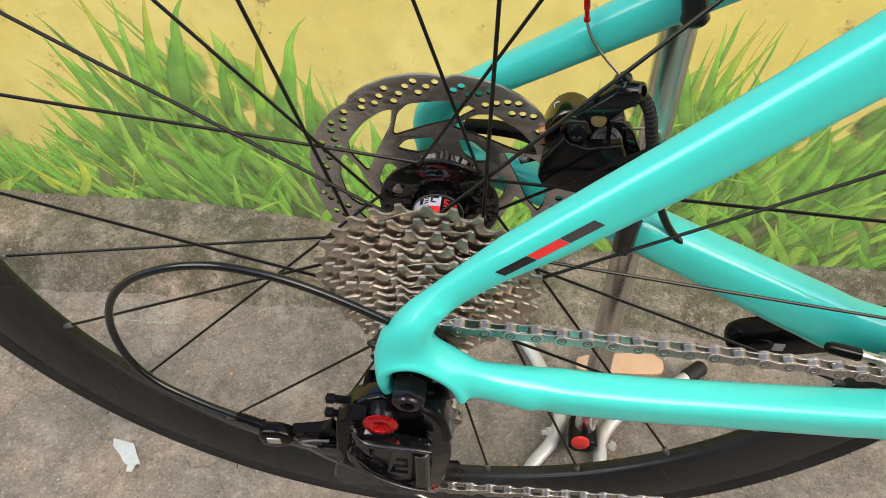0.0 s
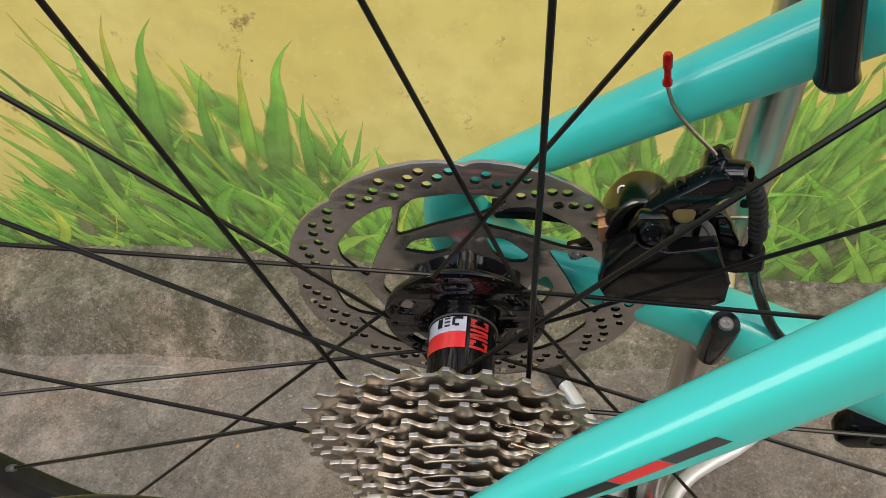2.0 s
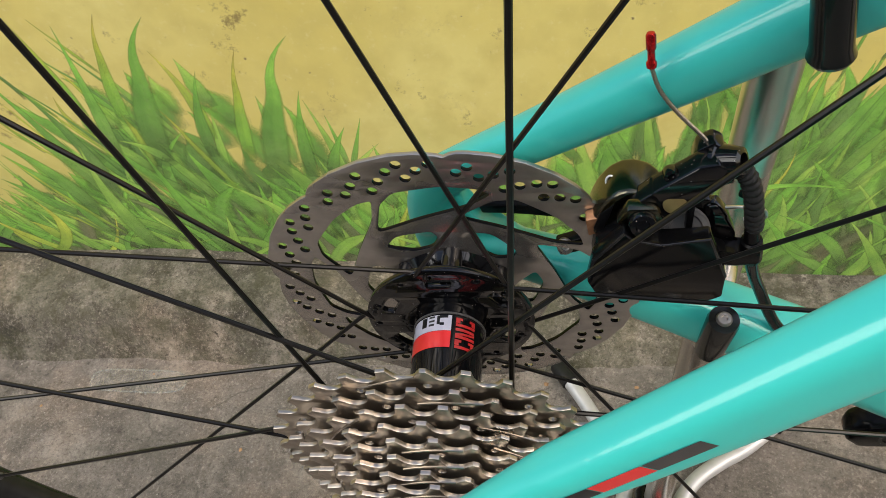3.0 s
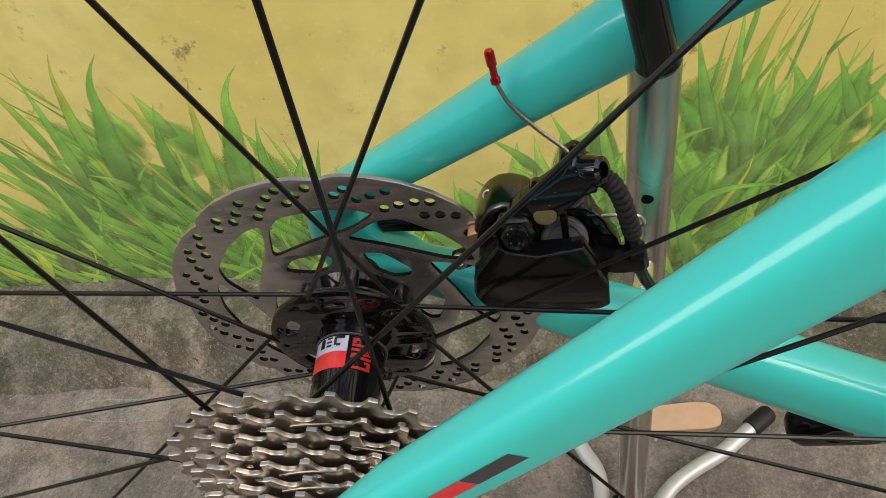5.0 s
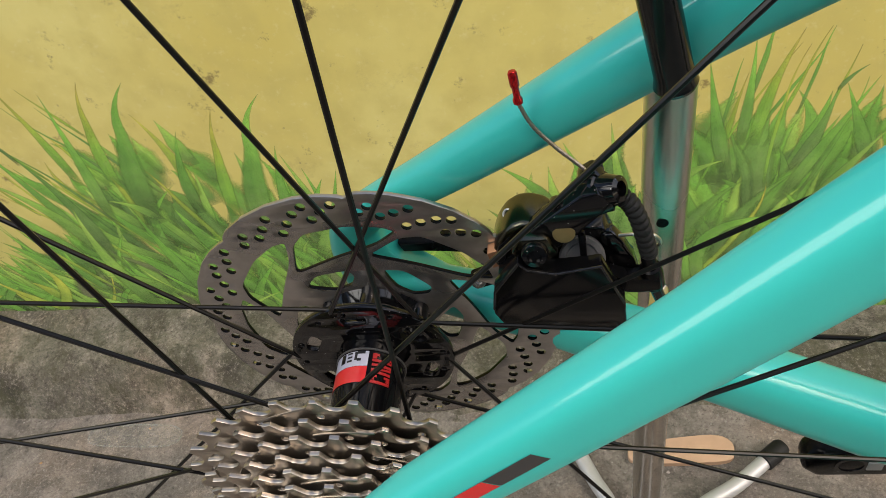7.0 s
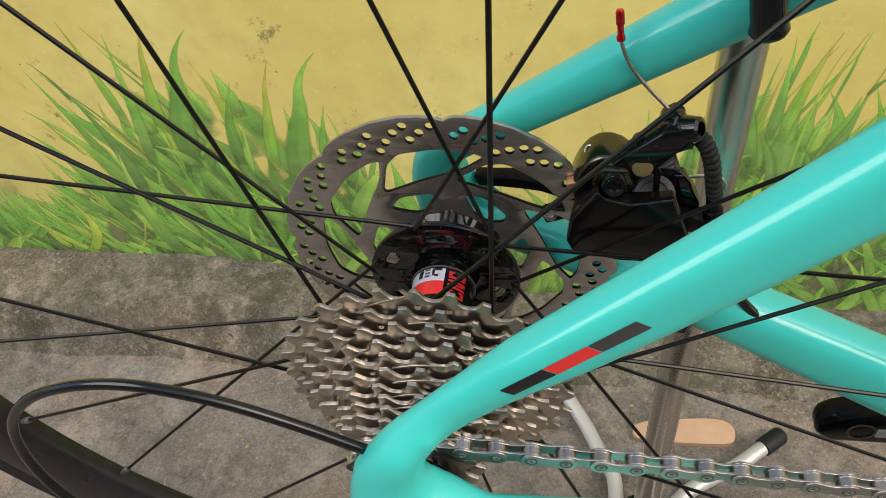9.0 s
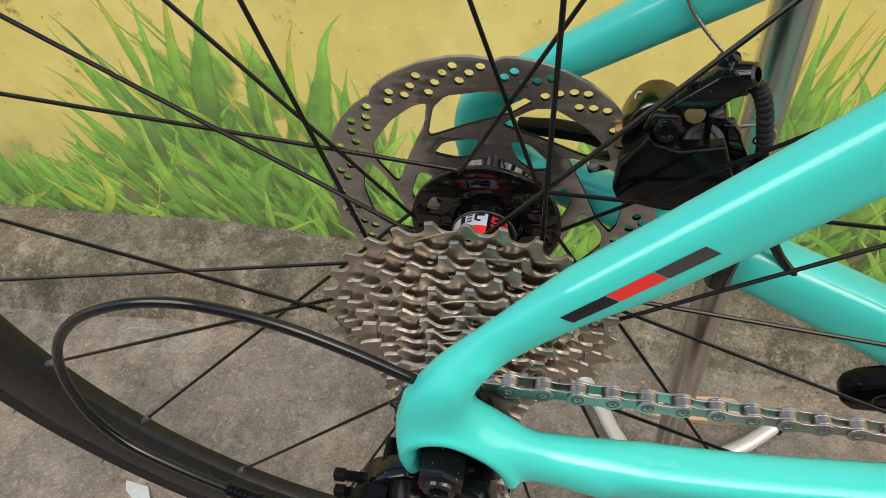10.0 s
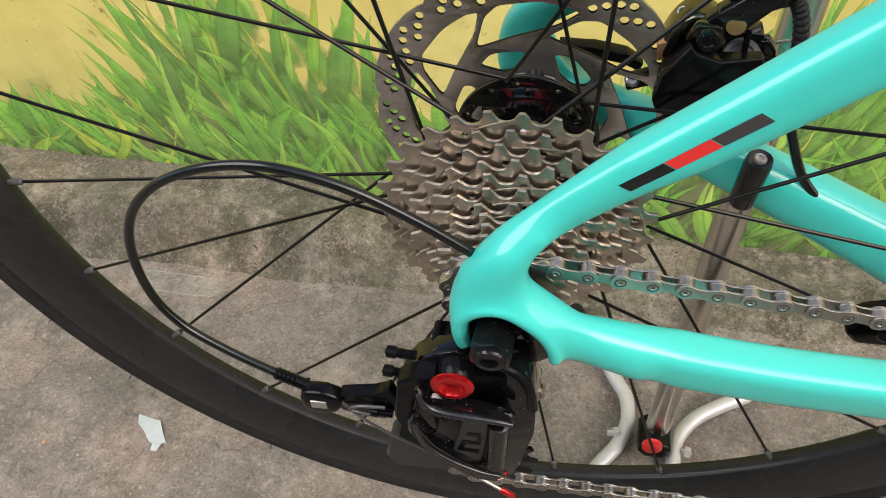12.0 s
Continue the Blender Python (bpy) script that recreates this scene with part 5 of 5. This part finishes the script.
bm = outline(bmesh.new(), [(-85, 366), (-82, 371), (-73, 372), (-66, 369), (-65.5, 362), (-68, 357), (-76, 354), (-84, 356)], -0.0945, -0.0865, 0.0022, 3)
dpart("barrel_adjuster", bm, BLACK_PLASTIC, "black plastic barrel adjuster")
bm = outline(bmesh.new(), [(-79.5, 366), (-72, 366.5), (-72, 361), (-79.5, 360.5)], -0.0951, -0.0942, 0.0003)
dpart("adjuster_slot", bm, SILVER, "silver slot of the adjuster")
bm = bmesh.new()
tube(bm, smooth_line([(-0.045, -0.0935, 0.3668), (-0.056, -0.0940, 0.3660), (-0.0615, -0.0940, 0.3625), (-0.056, -0.0940, 0.3600), (-0.045, -0.0935, 0.3590)], 6), 0.0009, 8)
dpart("clamp_washer", bm, ZINC, "bright cable clamp washer")
bm = lathe(bmesh.new(), (-0.0520, -0.0930, 0.3615), (1, 0, -0.05), [(0, 0.0022), (0.003, 0.0026), (0.0034, 0.0018), (0.010, 0.0018)], 12)
dpart("clamp_screw", bm, BLACK_SATIN)
bm = bmesh.new()
tube(bm, smooth_line([(-0.067, -0.0910, 0.3630), (-0.056, -0.0945, 0.3560), (-0.042, -0.0975, 0.3500), (-0.028, -0.0980, 0.3420), (-0.014, -0.0980, 0.3320), (-0.004, -0.0980, 0.3230)], 6), 0.0008, 6)
dpart("inner_cable", bm, ZINC, "dull grey inner cable")
bm = bmesh.new()
tube(bm, smooth_line([(-0.0048, -0.0980, 0.3236), (0.0015, -0.0978, 0.3173), (0.0085, -0.0975, 0.3105)], 6), 0.0009, 8)
dpart("cable_tail", bm, SILVER, "bare bright cable tail")
bm = lathe(bmesh.new(), (-0.0080, -0.0965, 0.3305), (0.08, -0.1, -1), [(0, 0.0034), (0.0055, 0.0034), (0.0070, 0.0028), (0.0082, 0.0016), (0.0083, 0)], 24)
dpart("pinch_bolt", bm, BLACK_METAL, "dark metal cable pinch bolt")
bm = lathe(bmesh.new(), (0.0080, -0.0975, 0.3110), (0.68, 0.05, -0.70), [(0, 0.0009), (0.0010, 0.0016), (0.009, 0.0016), (0.010, 0.0010)], 12)
dpart("end_cap", bm, RED_ANO, "red cable end cap")
for y0, y1 in ((-0.0700, -0.0682), (-0.0568, -0.0552)):
    bm = outline(bmesh.new(), [(-4, 352), (10, 360), (16, 350), (12, 300), (8, 268), (-4, 262), (-14, 270), (-12, 290), (-6, 320)], y0, y1, 0.0005)
    dpart("cage_plate", bm, BLACK_SATIN)
for at, n in ((PULLEY_UP, 11), (PULLEY_LOW, 13)):
    bm = moved(sprocket(n, 40 + n), Matrix.Translation(at))
    dpart("jockey_wheel", bm, BLACK_PLASTIC)

# shift cable housing: out of the frame, round a loop, down to the adjuster
bm = bmesh.new()
tube(bm, smooth_line([(-0.003, -0.0745, 0.4520), (-0.0130, -0.0755, 0.4600), (-0.0280, -0.0765, 0.4715), (-0.0470, -0.0775, 0.4835), (-0.0650, -0.0780, 0.4905), (-0.0840, -0.0780, 0.4930), (-0.1050, -0.0775, 0.4885),
     (-0.1260, -0.0770, 0.4770), (-0.1415, -0.0770, 0.4590), (-0.1490, -0.0775, 0.4360), (-0.1480, -0.0790, 0.4110), (-0.1380, -0.0810, 0.3930), (-0.1180, -0.0835, 0.3800), (-0.0980, -0.0860, 0.3720), (-0.0840, -0.0880, 0.3680)], 6), 0.0020, 12)
housing = part("shift_cable", bm, SLEEVE, bicycle, "black shift cable housing in a loop")
bm = lathe(bmesh.new(), (-0.0975, -0.0862, 0.3718), (0.96, -0.12, -0.27), [(0, 0.0021), (0.0005, 0.0028), (0.014, 0.0028), (0.0145, 0.0035), (0.016, 0.0035)], 16)
for k in range(5):
    lathe(bm, (-0.0965 + 0.0020 * k, -0.0863 - 0.00025 * k, 0.3715 - 0.00056 * k), (0.96, -0.12, -0.27), [(0, 0.0028), (0.0004, 0.0032), (0.0008, 0.0028)], 14)
part("ferrule", bm, BLACK_PLASTIC, housing, "ribbed black ferrule")

# brake caliper
bm = outline(bmesh.new(), [(57, 449), (58.5, 463), (69, 479), (72, 475), (82, 472), (99, 475.5), (107.5, 453), (108, 440), (104, 437), (80, 438.5), (60, 442)], 0.0335, 0.0400, 0.0010, 2)
outline(bm, [(59, 450), (60, 464), (68, 472), (84, 463), (100, 463), (106, 446), (100, 437), (62, 440)], 0.0398, 0.0520, 0.001)
outline(bm, [(66, 452), (100, 456), (110, 445), (106, 430), (70, 432)], 0.0555, 0.0680, 0.002)
caliper = part("brake_caliper", bm, BLACK_PLASTIC, bicycle, "black mechanical disc brake caliper")


def cpart(name, bm, mat, label=""):
    return part(name, bm, mat, caliper, label, 35)


bm = outline(bmesh.new(), [(57.5, 463), (58.5, 470), (61, 477), (64.5, 482.5), (69, 485.6), (74, 486), (79, 484), (83, 480), (85, 474), (85, 462), (66, 457)], 0.0462, 0.0640, 0.0034, 4)
# thin bar along the cover's top edge, added to draw its highlight
lip = smooth_line([(x / 1000, 0.0336, z / 1000) for x, z in ((57.6, 452), (58.9, 462.5), (69, 478.3), (71.9, 474.6), (82, 471.7), (98.6, 475), (107, 453))], 1)
bm_glint = tube(bmesh.new(), lip, 0.0006, 8)
cpart("cover_lip", bm_glint, EDGE_GLINT, "thin bar added for the highlight along the cover's edge")
cpart("arm_dome", bm, BLACK_METAL, "gloss black rounded pivot housing")
bm = outline(bmesh.new(), [(59, 466), (61, 474), (66, 480), (64, 471), (62, 464)], 0.0458, 0.0470, 0.0004)
cpart("housing_groove", bm, BLACK_SATIN)
bm = lathe(bmesh.new(), (0.0650, 0.0560, 0.4815), (-0.5, -0.5, 0.7), [(-0.002, 0.0022), (0.0004, 0.0022), (0.0005, 0.0016), (-0.0004, 0.0014), (-0.0004, 0)], 14)
cpart("rivet", bm, SILVER, "bright rivet")
bm = outline(bmesh.new(), [(70, 476), (70, 482), (78, 490), (92, 502.5), (98, 504), (103, 500), (104.5, 494.5), (98, 494), (91, 484.5), (83, 476), (75, 474)], 0.0415, 0.0500, 0.0010, 2)
cpart("actuating_arm", bm, BLACK_SHEEN, "black actuating arm")
bm = outline(bmesh.new(), [(91, 496), (92, 503), (97, 506.5), (101, 504), (102, 496)], 0.0490, 0.0570, 0.0012)
cpart("cable_anchor", bm, BLACK_SHEEN)
bm = outline(bmesh.new(), [(66, 478), (70, 486), (80, 486), (84, 477), (76, 471)], 0.0380, 0.0440, 0.0016, 2)
cpart("arm_root", bm, BLACK_METAL)
bm = lathe(bmesh.new(), (0.0985, 0.0490, 0.4980), (0.78, -0.42, 0.45), [(-0.003, 0.0060), (0, 0.0060), (0.0006, 0.0070), (0.0022, 0.0070), (0.0026, 0.0060), (0.0034, 0.0060), (0.0095, 0.0047), (0.0101, 0.0028), (0.0075, 0.0024), (0.0075, 0)], 28)
cpart("cable_anchor_bolt", bm, BLACK_SHEEN, "black socket head anchor bolt")
bm = lathe(bmesh.new(), (0.0860, 0.0420, 0.4850), (0, -1, 0.25), [(0, 0.0041), (0.0008, 0.0041), (0.0011, 0.0035), (0.0011, 0)], 24)
cpart("brass_disc", bm, BRASS, "round brass disc on the arm")
bm = lathe(bmesh.new(), (0.0920, 0.0438, 0.4678), (0, -0.8, 0.7), [(-0.004, 0.0088), (0.0006, 0.0088), (0.0012, 0.0080), (0.0012, 0.0062), (0.0002, 0.0058), (0.0002, 0)], 28)
cpart("pad_adjuster", bm, ZINC, "silver slotted pad adjuster")
bm = outline(bmesh.new(), [(91.0, 482), (93.6, 482), (94, 470), (91.4, 469)], 0.0425, 0.0460, 0.0008)
cpart("adjuster_tab", bm, BLACK_SATIN)
bm = outline(bmesh.new(), [(81, 455), (83, 473), (91, 475.5), (101, 475), (104.5, 466), (106, 452)], 0.0520, 0.0640, 0.0012, 2)
cpart("adjuster_housing", bm, BLACK_SHEEN, "black block round the pad adjuster")
for x, y, z, r in ((0.0752, 0.0355, 0.4795, 0.0044), (0.0840, 0.0450, 0.4945, 0.0024)):
    bm = lathe(bmesh.new(), (x, y + 0.003, z), (0, -1, 0.35), [(0, r * 1.15), (0.003, r * 1.15), (0.0042, r), (0.0045, r * 0.6), (0.0030, r * 0.5), (0.0030, 0)], 18)
    cpart("screw", bm, BLACK_GLOSS, "black socket screw")
for pts, y0, y1 in (([(56, 470), (61.5, 472), (63.5, 464), (57.5, 461)], 0.0465, 0.0518), ([(56, 469), (62, 471), (64, 461), (58, 458)], 0.0545, 0.0575)):
    bm = outline(bmesh.new(), pts, y0, y1, 0.0006)
    cpart("brake_pad", bm, COPPER, "worn copper-coloured brake pad")
bm = outline(bmesh.new(), [(45, 443), (58, 449), (60, 441), (47, 436)], 0.0560, 0.0620, 0.0012)
cpart("mount_bracket", bm, BLACK_SATIN)
bm = lathe(bmesh.new(), (0.0490, 0.0560, 0.4430), (0, -0.8, 0.6), [(-0.002, 0.0034), (0.0012, 0.0034), (0.0016, 0.0028), (0.0016, 0.0017), (0.0002, 0.0015), (0.0002, 0)], 16)
cpart("mount_bolt", bm, ROTOR, "grey mounting bolt")
bm = outline(bmesh.new(), [(12, 446), (30, 445.5), (46, 443.5), (55, 438), (53, 433), (44, 439), (34, 439.5), (24, 441.5), (14, 440)], 0.0760, 0.0840, 0.0010)
cpart("adapter_arm", bm, BLACK_SATIN, "black post mount adapter behind the rotor")
bm = outline(bmesh.new(), [(101, 459), (106, 455), (113, 453), (121, 456), (122, 447), (112, 446), (103, 448)], 0.0430, 0.0510, 0.0016, 2)
cpart("cable_stop", bm, BLACK_SATIN)
bm = outline(bmesh.new(), [(98, 462), (99, 473), (104, 474), (108, 468), (112, 458), (114, 450), (104, 446)], 0.0500, 0.0570, 0.0022, 3)
cpart("rear_body", bm, BLACK_GLOSS)
bm = bmesh.new()
tube(bm, smooth_line([(0.106, 0.050, 0.473), (0.112, 0.048, 0.4755), (0.119, 0.049, 0.473), (0.121, 0.051, 0.466), (0.114, 0.052, 0.464)], 6), 0.0007, 8)
cpart("return_spring", bm, SILVER, "bent bright spring wire")

BOOT = smooth_line([(0.1055, 0.0480, 0.4965), (0.1095, 0.0470, 0.4930), (0.1128, 0.0462, 0.4850), (0.1150, 0.0462, 0.4750), (0.1168, 0.0466, 0.4660)], 24)
bm = bmesh.new()
tube(bm, BOOT, [0.0029 + 0.0007 * abs(math.sin(0.40 * k)) + (0.0008 if k < 6 else 0) for k in range(len(BOOT))], 14)
boot = part("cable_boot", bm, RUBBER, bicycle, "ribbed black rubber cable boot")
bm = lathe(bmesh.new(), (0.1158, 0.0466, 0.4680), (0.16, 0.05, -0.98), [(0, 0.0026), (0.010, 0.0030), (0.0105, 0.0040), (0.014, 0.0044), (0.022, 0.0042), (0.024, 0.003)], 16)
part("barrel_adjuster", bm, BLACK_SATIN, boot, "black threaded barrel adjuster")
bm = bmesh.new()
tube(bm, smooth_line([(0.1172, 0.0472, 0.4580), (0.1210, 0.0480, 0.4400), (0.1275, 0.0500, 0.4220), (0.1370, 0.0470, 0.4020), (0.1480, 0.0450, 0.3890), (0.1590, 0.0465, 0.3800), (0.166, 0.052, 0.372)], 6), 0.0025, 12)
brake_cable = part("brake_cable", bm, SLEEVE, bicycle, "black brake cable housing into the chainstay")
bm = lathe(bmesh.new(), (0.1560, 0.0450, 0.3815), (0.60, 0.3, -0.6), [(0, 0.003), (0.0005, 0.0048), (0.0015, 0.0050), (0.002, 0.003)], 18)
part("grommet", bm, RUBBER, brake_cable, "black rubber cable grommet")


def rope(bm, pts, radius, lobes=5, seg=20, turn=0.30):
    """A twisted wire: a lobed section that turns along the line."""
    side, rings = Vector((0, 1, 0)), []
    for i, p in enumerate(pts):
        d = (pts[min(i + 1, len(pts) - 1)] - pts[max(i - 1, 0)]).normalized()
        side = (side - d * side.dot(d)).normalized()
        other = d.cross(side)
        ring = []
        for k in range(seg):
            a = 2 * math.pi * k / seg
            r = radius * (1 + 0.16 * math.cos(lobes * (a - turn * i)))
            ring.append(bm.verts.new(p + side * (r * math.cos(a)) + other * (r * math.sin(a))))
        rings.append(ring)
    for r0, r1 in zip(rings, rings[1:]):
        for k in range(seg):
            bm.faces.new((r0[k], r0[(k + 1) % seg], r1[(k + 1) % seg], r1[k]))
    return bm


bm = bmesh.new()
rope(bm, smooth_line([(0.0990, 0.0500, 0.4985), (0.0945, 0.0520, 0.5055), (0.0850, 0.0530, 0.5160), (0.0780, 0.0530, 0.5260), (0.0745, 0.0528, 0.5350), (0.0740, 0.0528, 0.5380)], 24), 0.00068)
tail = part("brake_inner_cable", bm, STEEL, bicycle, "bare twisted steel cable tail")
bm = lathe(bmesh.new(), (0.0742, 0.0528, 0.5360), (-0.10, 0.16, 0.98), [(0, 0.0011), (0.0002, 0.0016), (0.0018, 0.0017), (0.0026, 0.0012), (0.0060, 0.0012), (0.0066, 0.0016), (0.0110, 0.0016), (0.0118, 0.0012), (0.012, 0)], 14)
part("end_cap", bm, RED_ANO, tail, "red anodised cable end cap")

# left crank arm
bm = outline(bmesh.new(), [(205, 262), (205, 274), (212, 282), (240, 284), (395, 333), (402, 300), (250, 254), (214, 253)], 0.0590, 0.0740, 0.0045, 3)
crank = part("crank_arm", bm, BLACK_SATIN, bicycle, "black left crank arm")
bm = lathe(bmesh.new(), (0.2300, 0.0592, 0.2680), (0, -1, 0), [(-0.003, 0.0085), (0.0006, 0.0085), (0.0006, 0.0065), (-0.002, 0.006), (-0.002, 0)], 20)
part("pedal_axle_end", bm, BLACK_GLOSS, crank)
bm = outline(bmesh.new(), [(238, 272), (246, 272), (246, 264), (238, 264)], 0.0580, 0.0592, 0.0004)
part("label", bm, SILVER_PAINT, crank, "small grey mark")

# ---- display stand ----
stand = thing("bike_stand", (0.13, 0.11, 0), "chromed display stand with black sleeved hooks under the rear stays", "bike stand")
PX, PY = 0.1300, 0.1100
bm = bmesh.new()
rod(bm, (PX, PY, 0.035), (PX, PY, 0.70), 0.0105, 32)
part("pole", bm, CHROME, stand, "polished chrome upright tube")
bm = lathe(bmesh.new(), (PX - 0.0015, PY - 0.0103, 0.4250), (0, -1, 0), [(0, 0.0028), (0.0003, 0.0028), (0.0003, 0)], 14)
part("hole", bm, BLACK_SATIN, stand, "drilled hole in the upright")
for z in (0.5800, 0.3760):
    x0 = 0.118 if z > 0.5 else 0.1105
    bm = bmesh.new()
    tube(bm, smooth_line([(PX, PY, z), (PX - 0.004, PY - 0.025, z), (x0 + 0.001, PY - 0.05, z), (x0 + 0.002, 0.0500, z + 0.004), (x0 + 0.003, 0.0450, z + 0.014)], 6), 0.0048, 14)
    part("hook_rod", bm, CHROME, stand)
bm = lathe(bmesh.new(), (0.1224, 0.0435, 0.5445), (-0.21, 0.0, 0.98), [(0, 0.004), (0.0005, 0.0060), (0.002, 0.0068), (0.0055, 0.0060), (0.085, 0.0057), (0.088, 0.005)], 24)
part("hook_sleeve", bm, SLEEVE, stand, "shiny black rubber hook sleeve")
bm = lathe(bmesh.new(), (0.1135, 0.0462, 0.3800), (0.0, -0.19, 0.98), [(0, 0.0040), (0.001, 0.0064), (0.0335, 0.0068), (0.0360, 0.0062), (0.0361, 0.0040)], 24)
part("hook_sleeve", bm, SLEEVE, stand, "short black rubber hook sleeve")
bm = lathe(bmesh.new(), (0.1135, 0.0394, 0.4155), (0.0, -0.19, 0.98), [(-0.004, 0.0034), (0.0002, 0.0034), (0.0012, 0.0026), (0.0012, 0.0014), (0.0, 0.0012), (0.0, 0)], 16)
part("bolt", bm, ROTOR, stand, "bright bolt head in the sleeve end")
bm = outline(bmesh.new(), [(113, 23), (115, 31), (120.5, 36), (136.5, 36), (142, 31), (144, 22), (136, 14), (120, 14)], 0.0890, 0.1220, 0.004, 3)
part("foot_block", bm, BLACK_PLASTIC, stand, "black plastic foot block")
bm = lathe(bmesh.new(), (0.1250, 0.0890, 0.0350), (0, -1, 0.15), [(-0.002, 0.0088), (0.0008, 0.0088), (0.0014, 0.0078), (0.0014, 0)], 28)
part("red_badge", bm, RED_PAINT, stand, "round red badge")
LEGS = [[(0.032, -0.030, 0.009), (0.050, 0.010, 0.009), (0.072, 0.058, 0.009), (0.081, 0.076, 0.009), (0.097, 0.098, 0.010), (0.105, 0.118, 0.011), (0.107, 0.132, 0.011), (0.104, 0.152, 0.011), (0.093, 0.172, 0.010), (0.078, 0.203, 0.009), (0.055, 0.240, 0.009)],
        [(0.160, -0.020, 0.009), (0.150, 0.030, 0.009), (0.147, 0.060, 0.009), (0.147, 0.085, 0.010), (0.149, 0.106, 0.011), (0.154, 0.119, 0.011), (0.168, 0.137, 0.011), (0.189, 0.153, 0.010), (0.216, 0.170, 0.009), (0.250, 0.198, 0.009)]]
for line in LEGS:
    bm = bmesh.new()
    pts = smooth_line(line, 8)
    tube(bm, pts, 0.0068, 16)
    leg = part("leg", bm, SILVER_PAINT, stand, "bent silver tube leg")
    for end, before in ((pts[-1], pts[-2]), (pts[0], pts[1])):
        d = (end - before).normalized()
        bm = lathe(bmesh.new(), end - d * 0.012, d, [(0, 0.0076), (0.0005, 0.0086), (0.022, 0.0086), (0.025, 0.007), (0.0252, 0)], 18)
        part("foot_cap", bm, RUBBER, leg, "black rubber foot cap")
for x, y, turn in ((0.101, 0.110, -1), (0.154, 0.100, 1)):
    bm = lathe(bmesh.new(), (x, y, 0.014), (turn, -0.25, 0.15), [(0, 0.003), (0.003, 0.003), (0.0032, 0.0055), (0.008, 0.0055), (0.0082, 0.003), (0.013 if turn < 0 else 0.0090, 0.003), (0.014 if turn < 0 else 0.0095, 0)], 6)
    part("bolt", bm, SILVER_PAINT, stand, "bright bolt and nut")

# ---- loose things on the floor ----
loop = rounded([(0.124, 0.190), (0.124, 0.211), (0.206, 0.221), (0.219, 0.212), (0.218, 0.196), (0.206, 0.192)], 4, 0.35)
bm = bmesh.new()
outline(bm, [(x * 1000, y * 1000) for x, y in loop], -0.0065, -0.0005, 0.0012)
bm = moved(bm, Matrix(((1, 0, 0, 0), (0, 0, 1, 0), (0, -1, 0, 0), (0, 0, 0, 1))))
tagged(part("wood_block", bm, WOOD), "flat pale wooden block with rounded end lying on the floor", "wood block")

rng = random.Random(5)
bm = bmesh.new()
shape = [(-20, 12), (-6, 10), (4, 8), (10, -2), (17, -12), (13, -14), (12, -22), (7, -23), (6, -16), (1, -14), (-8, -4), (-16, 2)]
vs = [bm.verts.new((-0.336 + x / 1000, 0.053 + y / 1000, 0.0016 + 0.0014 * math.sin(0.3 * x))) for x, y in shape]
f = bm.faces.new(vs)
ret = bmesh.ops.extrude_face_region(bm, geom=[f])
for v in ret["geom"]:
    if isinstance(v, bmesh.types.BMVert):
        v.co.z += 0.0004
bmesh.ops.triangulate(bm, faces=bm.faces[:])
tagged(part("paper_scrap", bm, PAPER), "torn pale scrap of paper on the concrete", "paper scrap")


CLEAR = material("clear plastic film", (0.66, 0.76, 0.70), 0.12, 0, 0.6, 0.05, 80)
CLEAR.node_tree.nodes["Principled BSDF"].inputs["Alpha"].default_value = 0.025
edge_film = material("clear plastic film edge", (0.70, 0.82, 0.76), 0.2, 0, 0.5, 0.05, 80)
edge_film.node_tree.nodes["Principled BSDF"].inputs["Alpha"].default_value = 0.10
film_loop = rounded([(-0.434, 0.212), (-0.434, 0.237), (-0.345, 0.238), (-0.329, 0.230), (-0.331, 0.217), (-0.345, 0.212)], 4, 0.35)
bm = bmesh.new()
low = [bm.verts.new((x, y, 0.0030 + 0.0012 * math.sin(40 * x))) for x, y in film_loop]
high = [bm.verts.new((v.co.x, v.co.y, v.co.z + 0.0006)) for v in low]
bm.faces.new(low)
bm.faces.new(high)
for i in range(len(low)):
    j = (i + 1) % len(low)
    bm.faces.new((low[i], low[j], high[j], high[i]))
strip = tagged(part("plastic_offcut", bm, CLEAR), "clear plastic offcut lying flat on the concrete", "plastic scrap")
bm = bmesh.new()
ring = [Vector((x, y, 0.0034 + 0.0012 * math.sin(40 * x))) for x, y in film_loop]
tube(bm, ring + ring[:1], 0.0007, 6)
part("rim", bm, edge_film, strip)


def scatter(name, count, mat, size, label, category, seed):
    """Crumbs on the floor, joined."""
    rng = random.Random(seed)
    bm = bmesh.new()
    for k in range(count):
        x, y = rng.uniform(-0.6, 0.42), rng.uniform(-0.05, 0.245)
        s = size * rng.uniform(0.4, 1.3)
        t = bmesh.ops.create_icosphere(bm, subdivisions=1, radius=s)
        sq = rng.uniform(0.3, 0.6)
        for v in t["verts"]:
            v.co = Vector((v.co.x * rng.uniform(0.7, 1.3) + x, v.co.y * rng.uniform(0.6, 1.2) + y, v.co.z * sq + floor_height(x, y) + s * sq * 0.5))
    return tagged(part(name, bm, mat), label, category, kind="stuff")


scatter("grit", 260, STONE, 0.0013, "loose pale grit scattered on the concrete", "grit", 3)
scatter("leaf_crumbs", 26, LEAF, 0.0026, "dry brown leaf crumbs on the concrete", "leaf crumbs", 8)
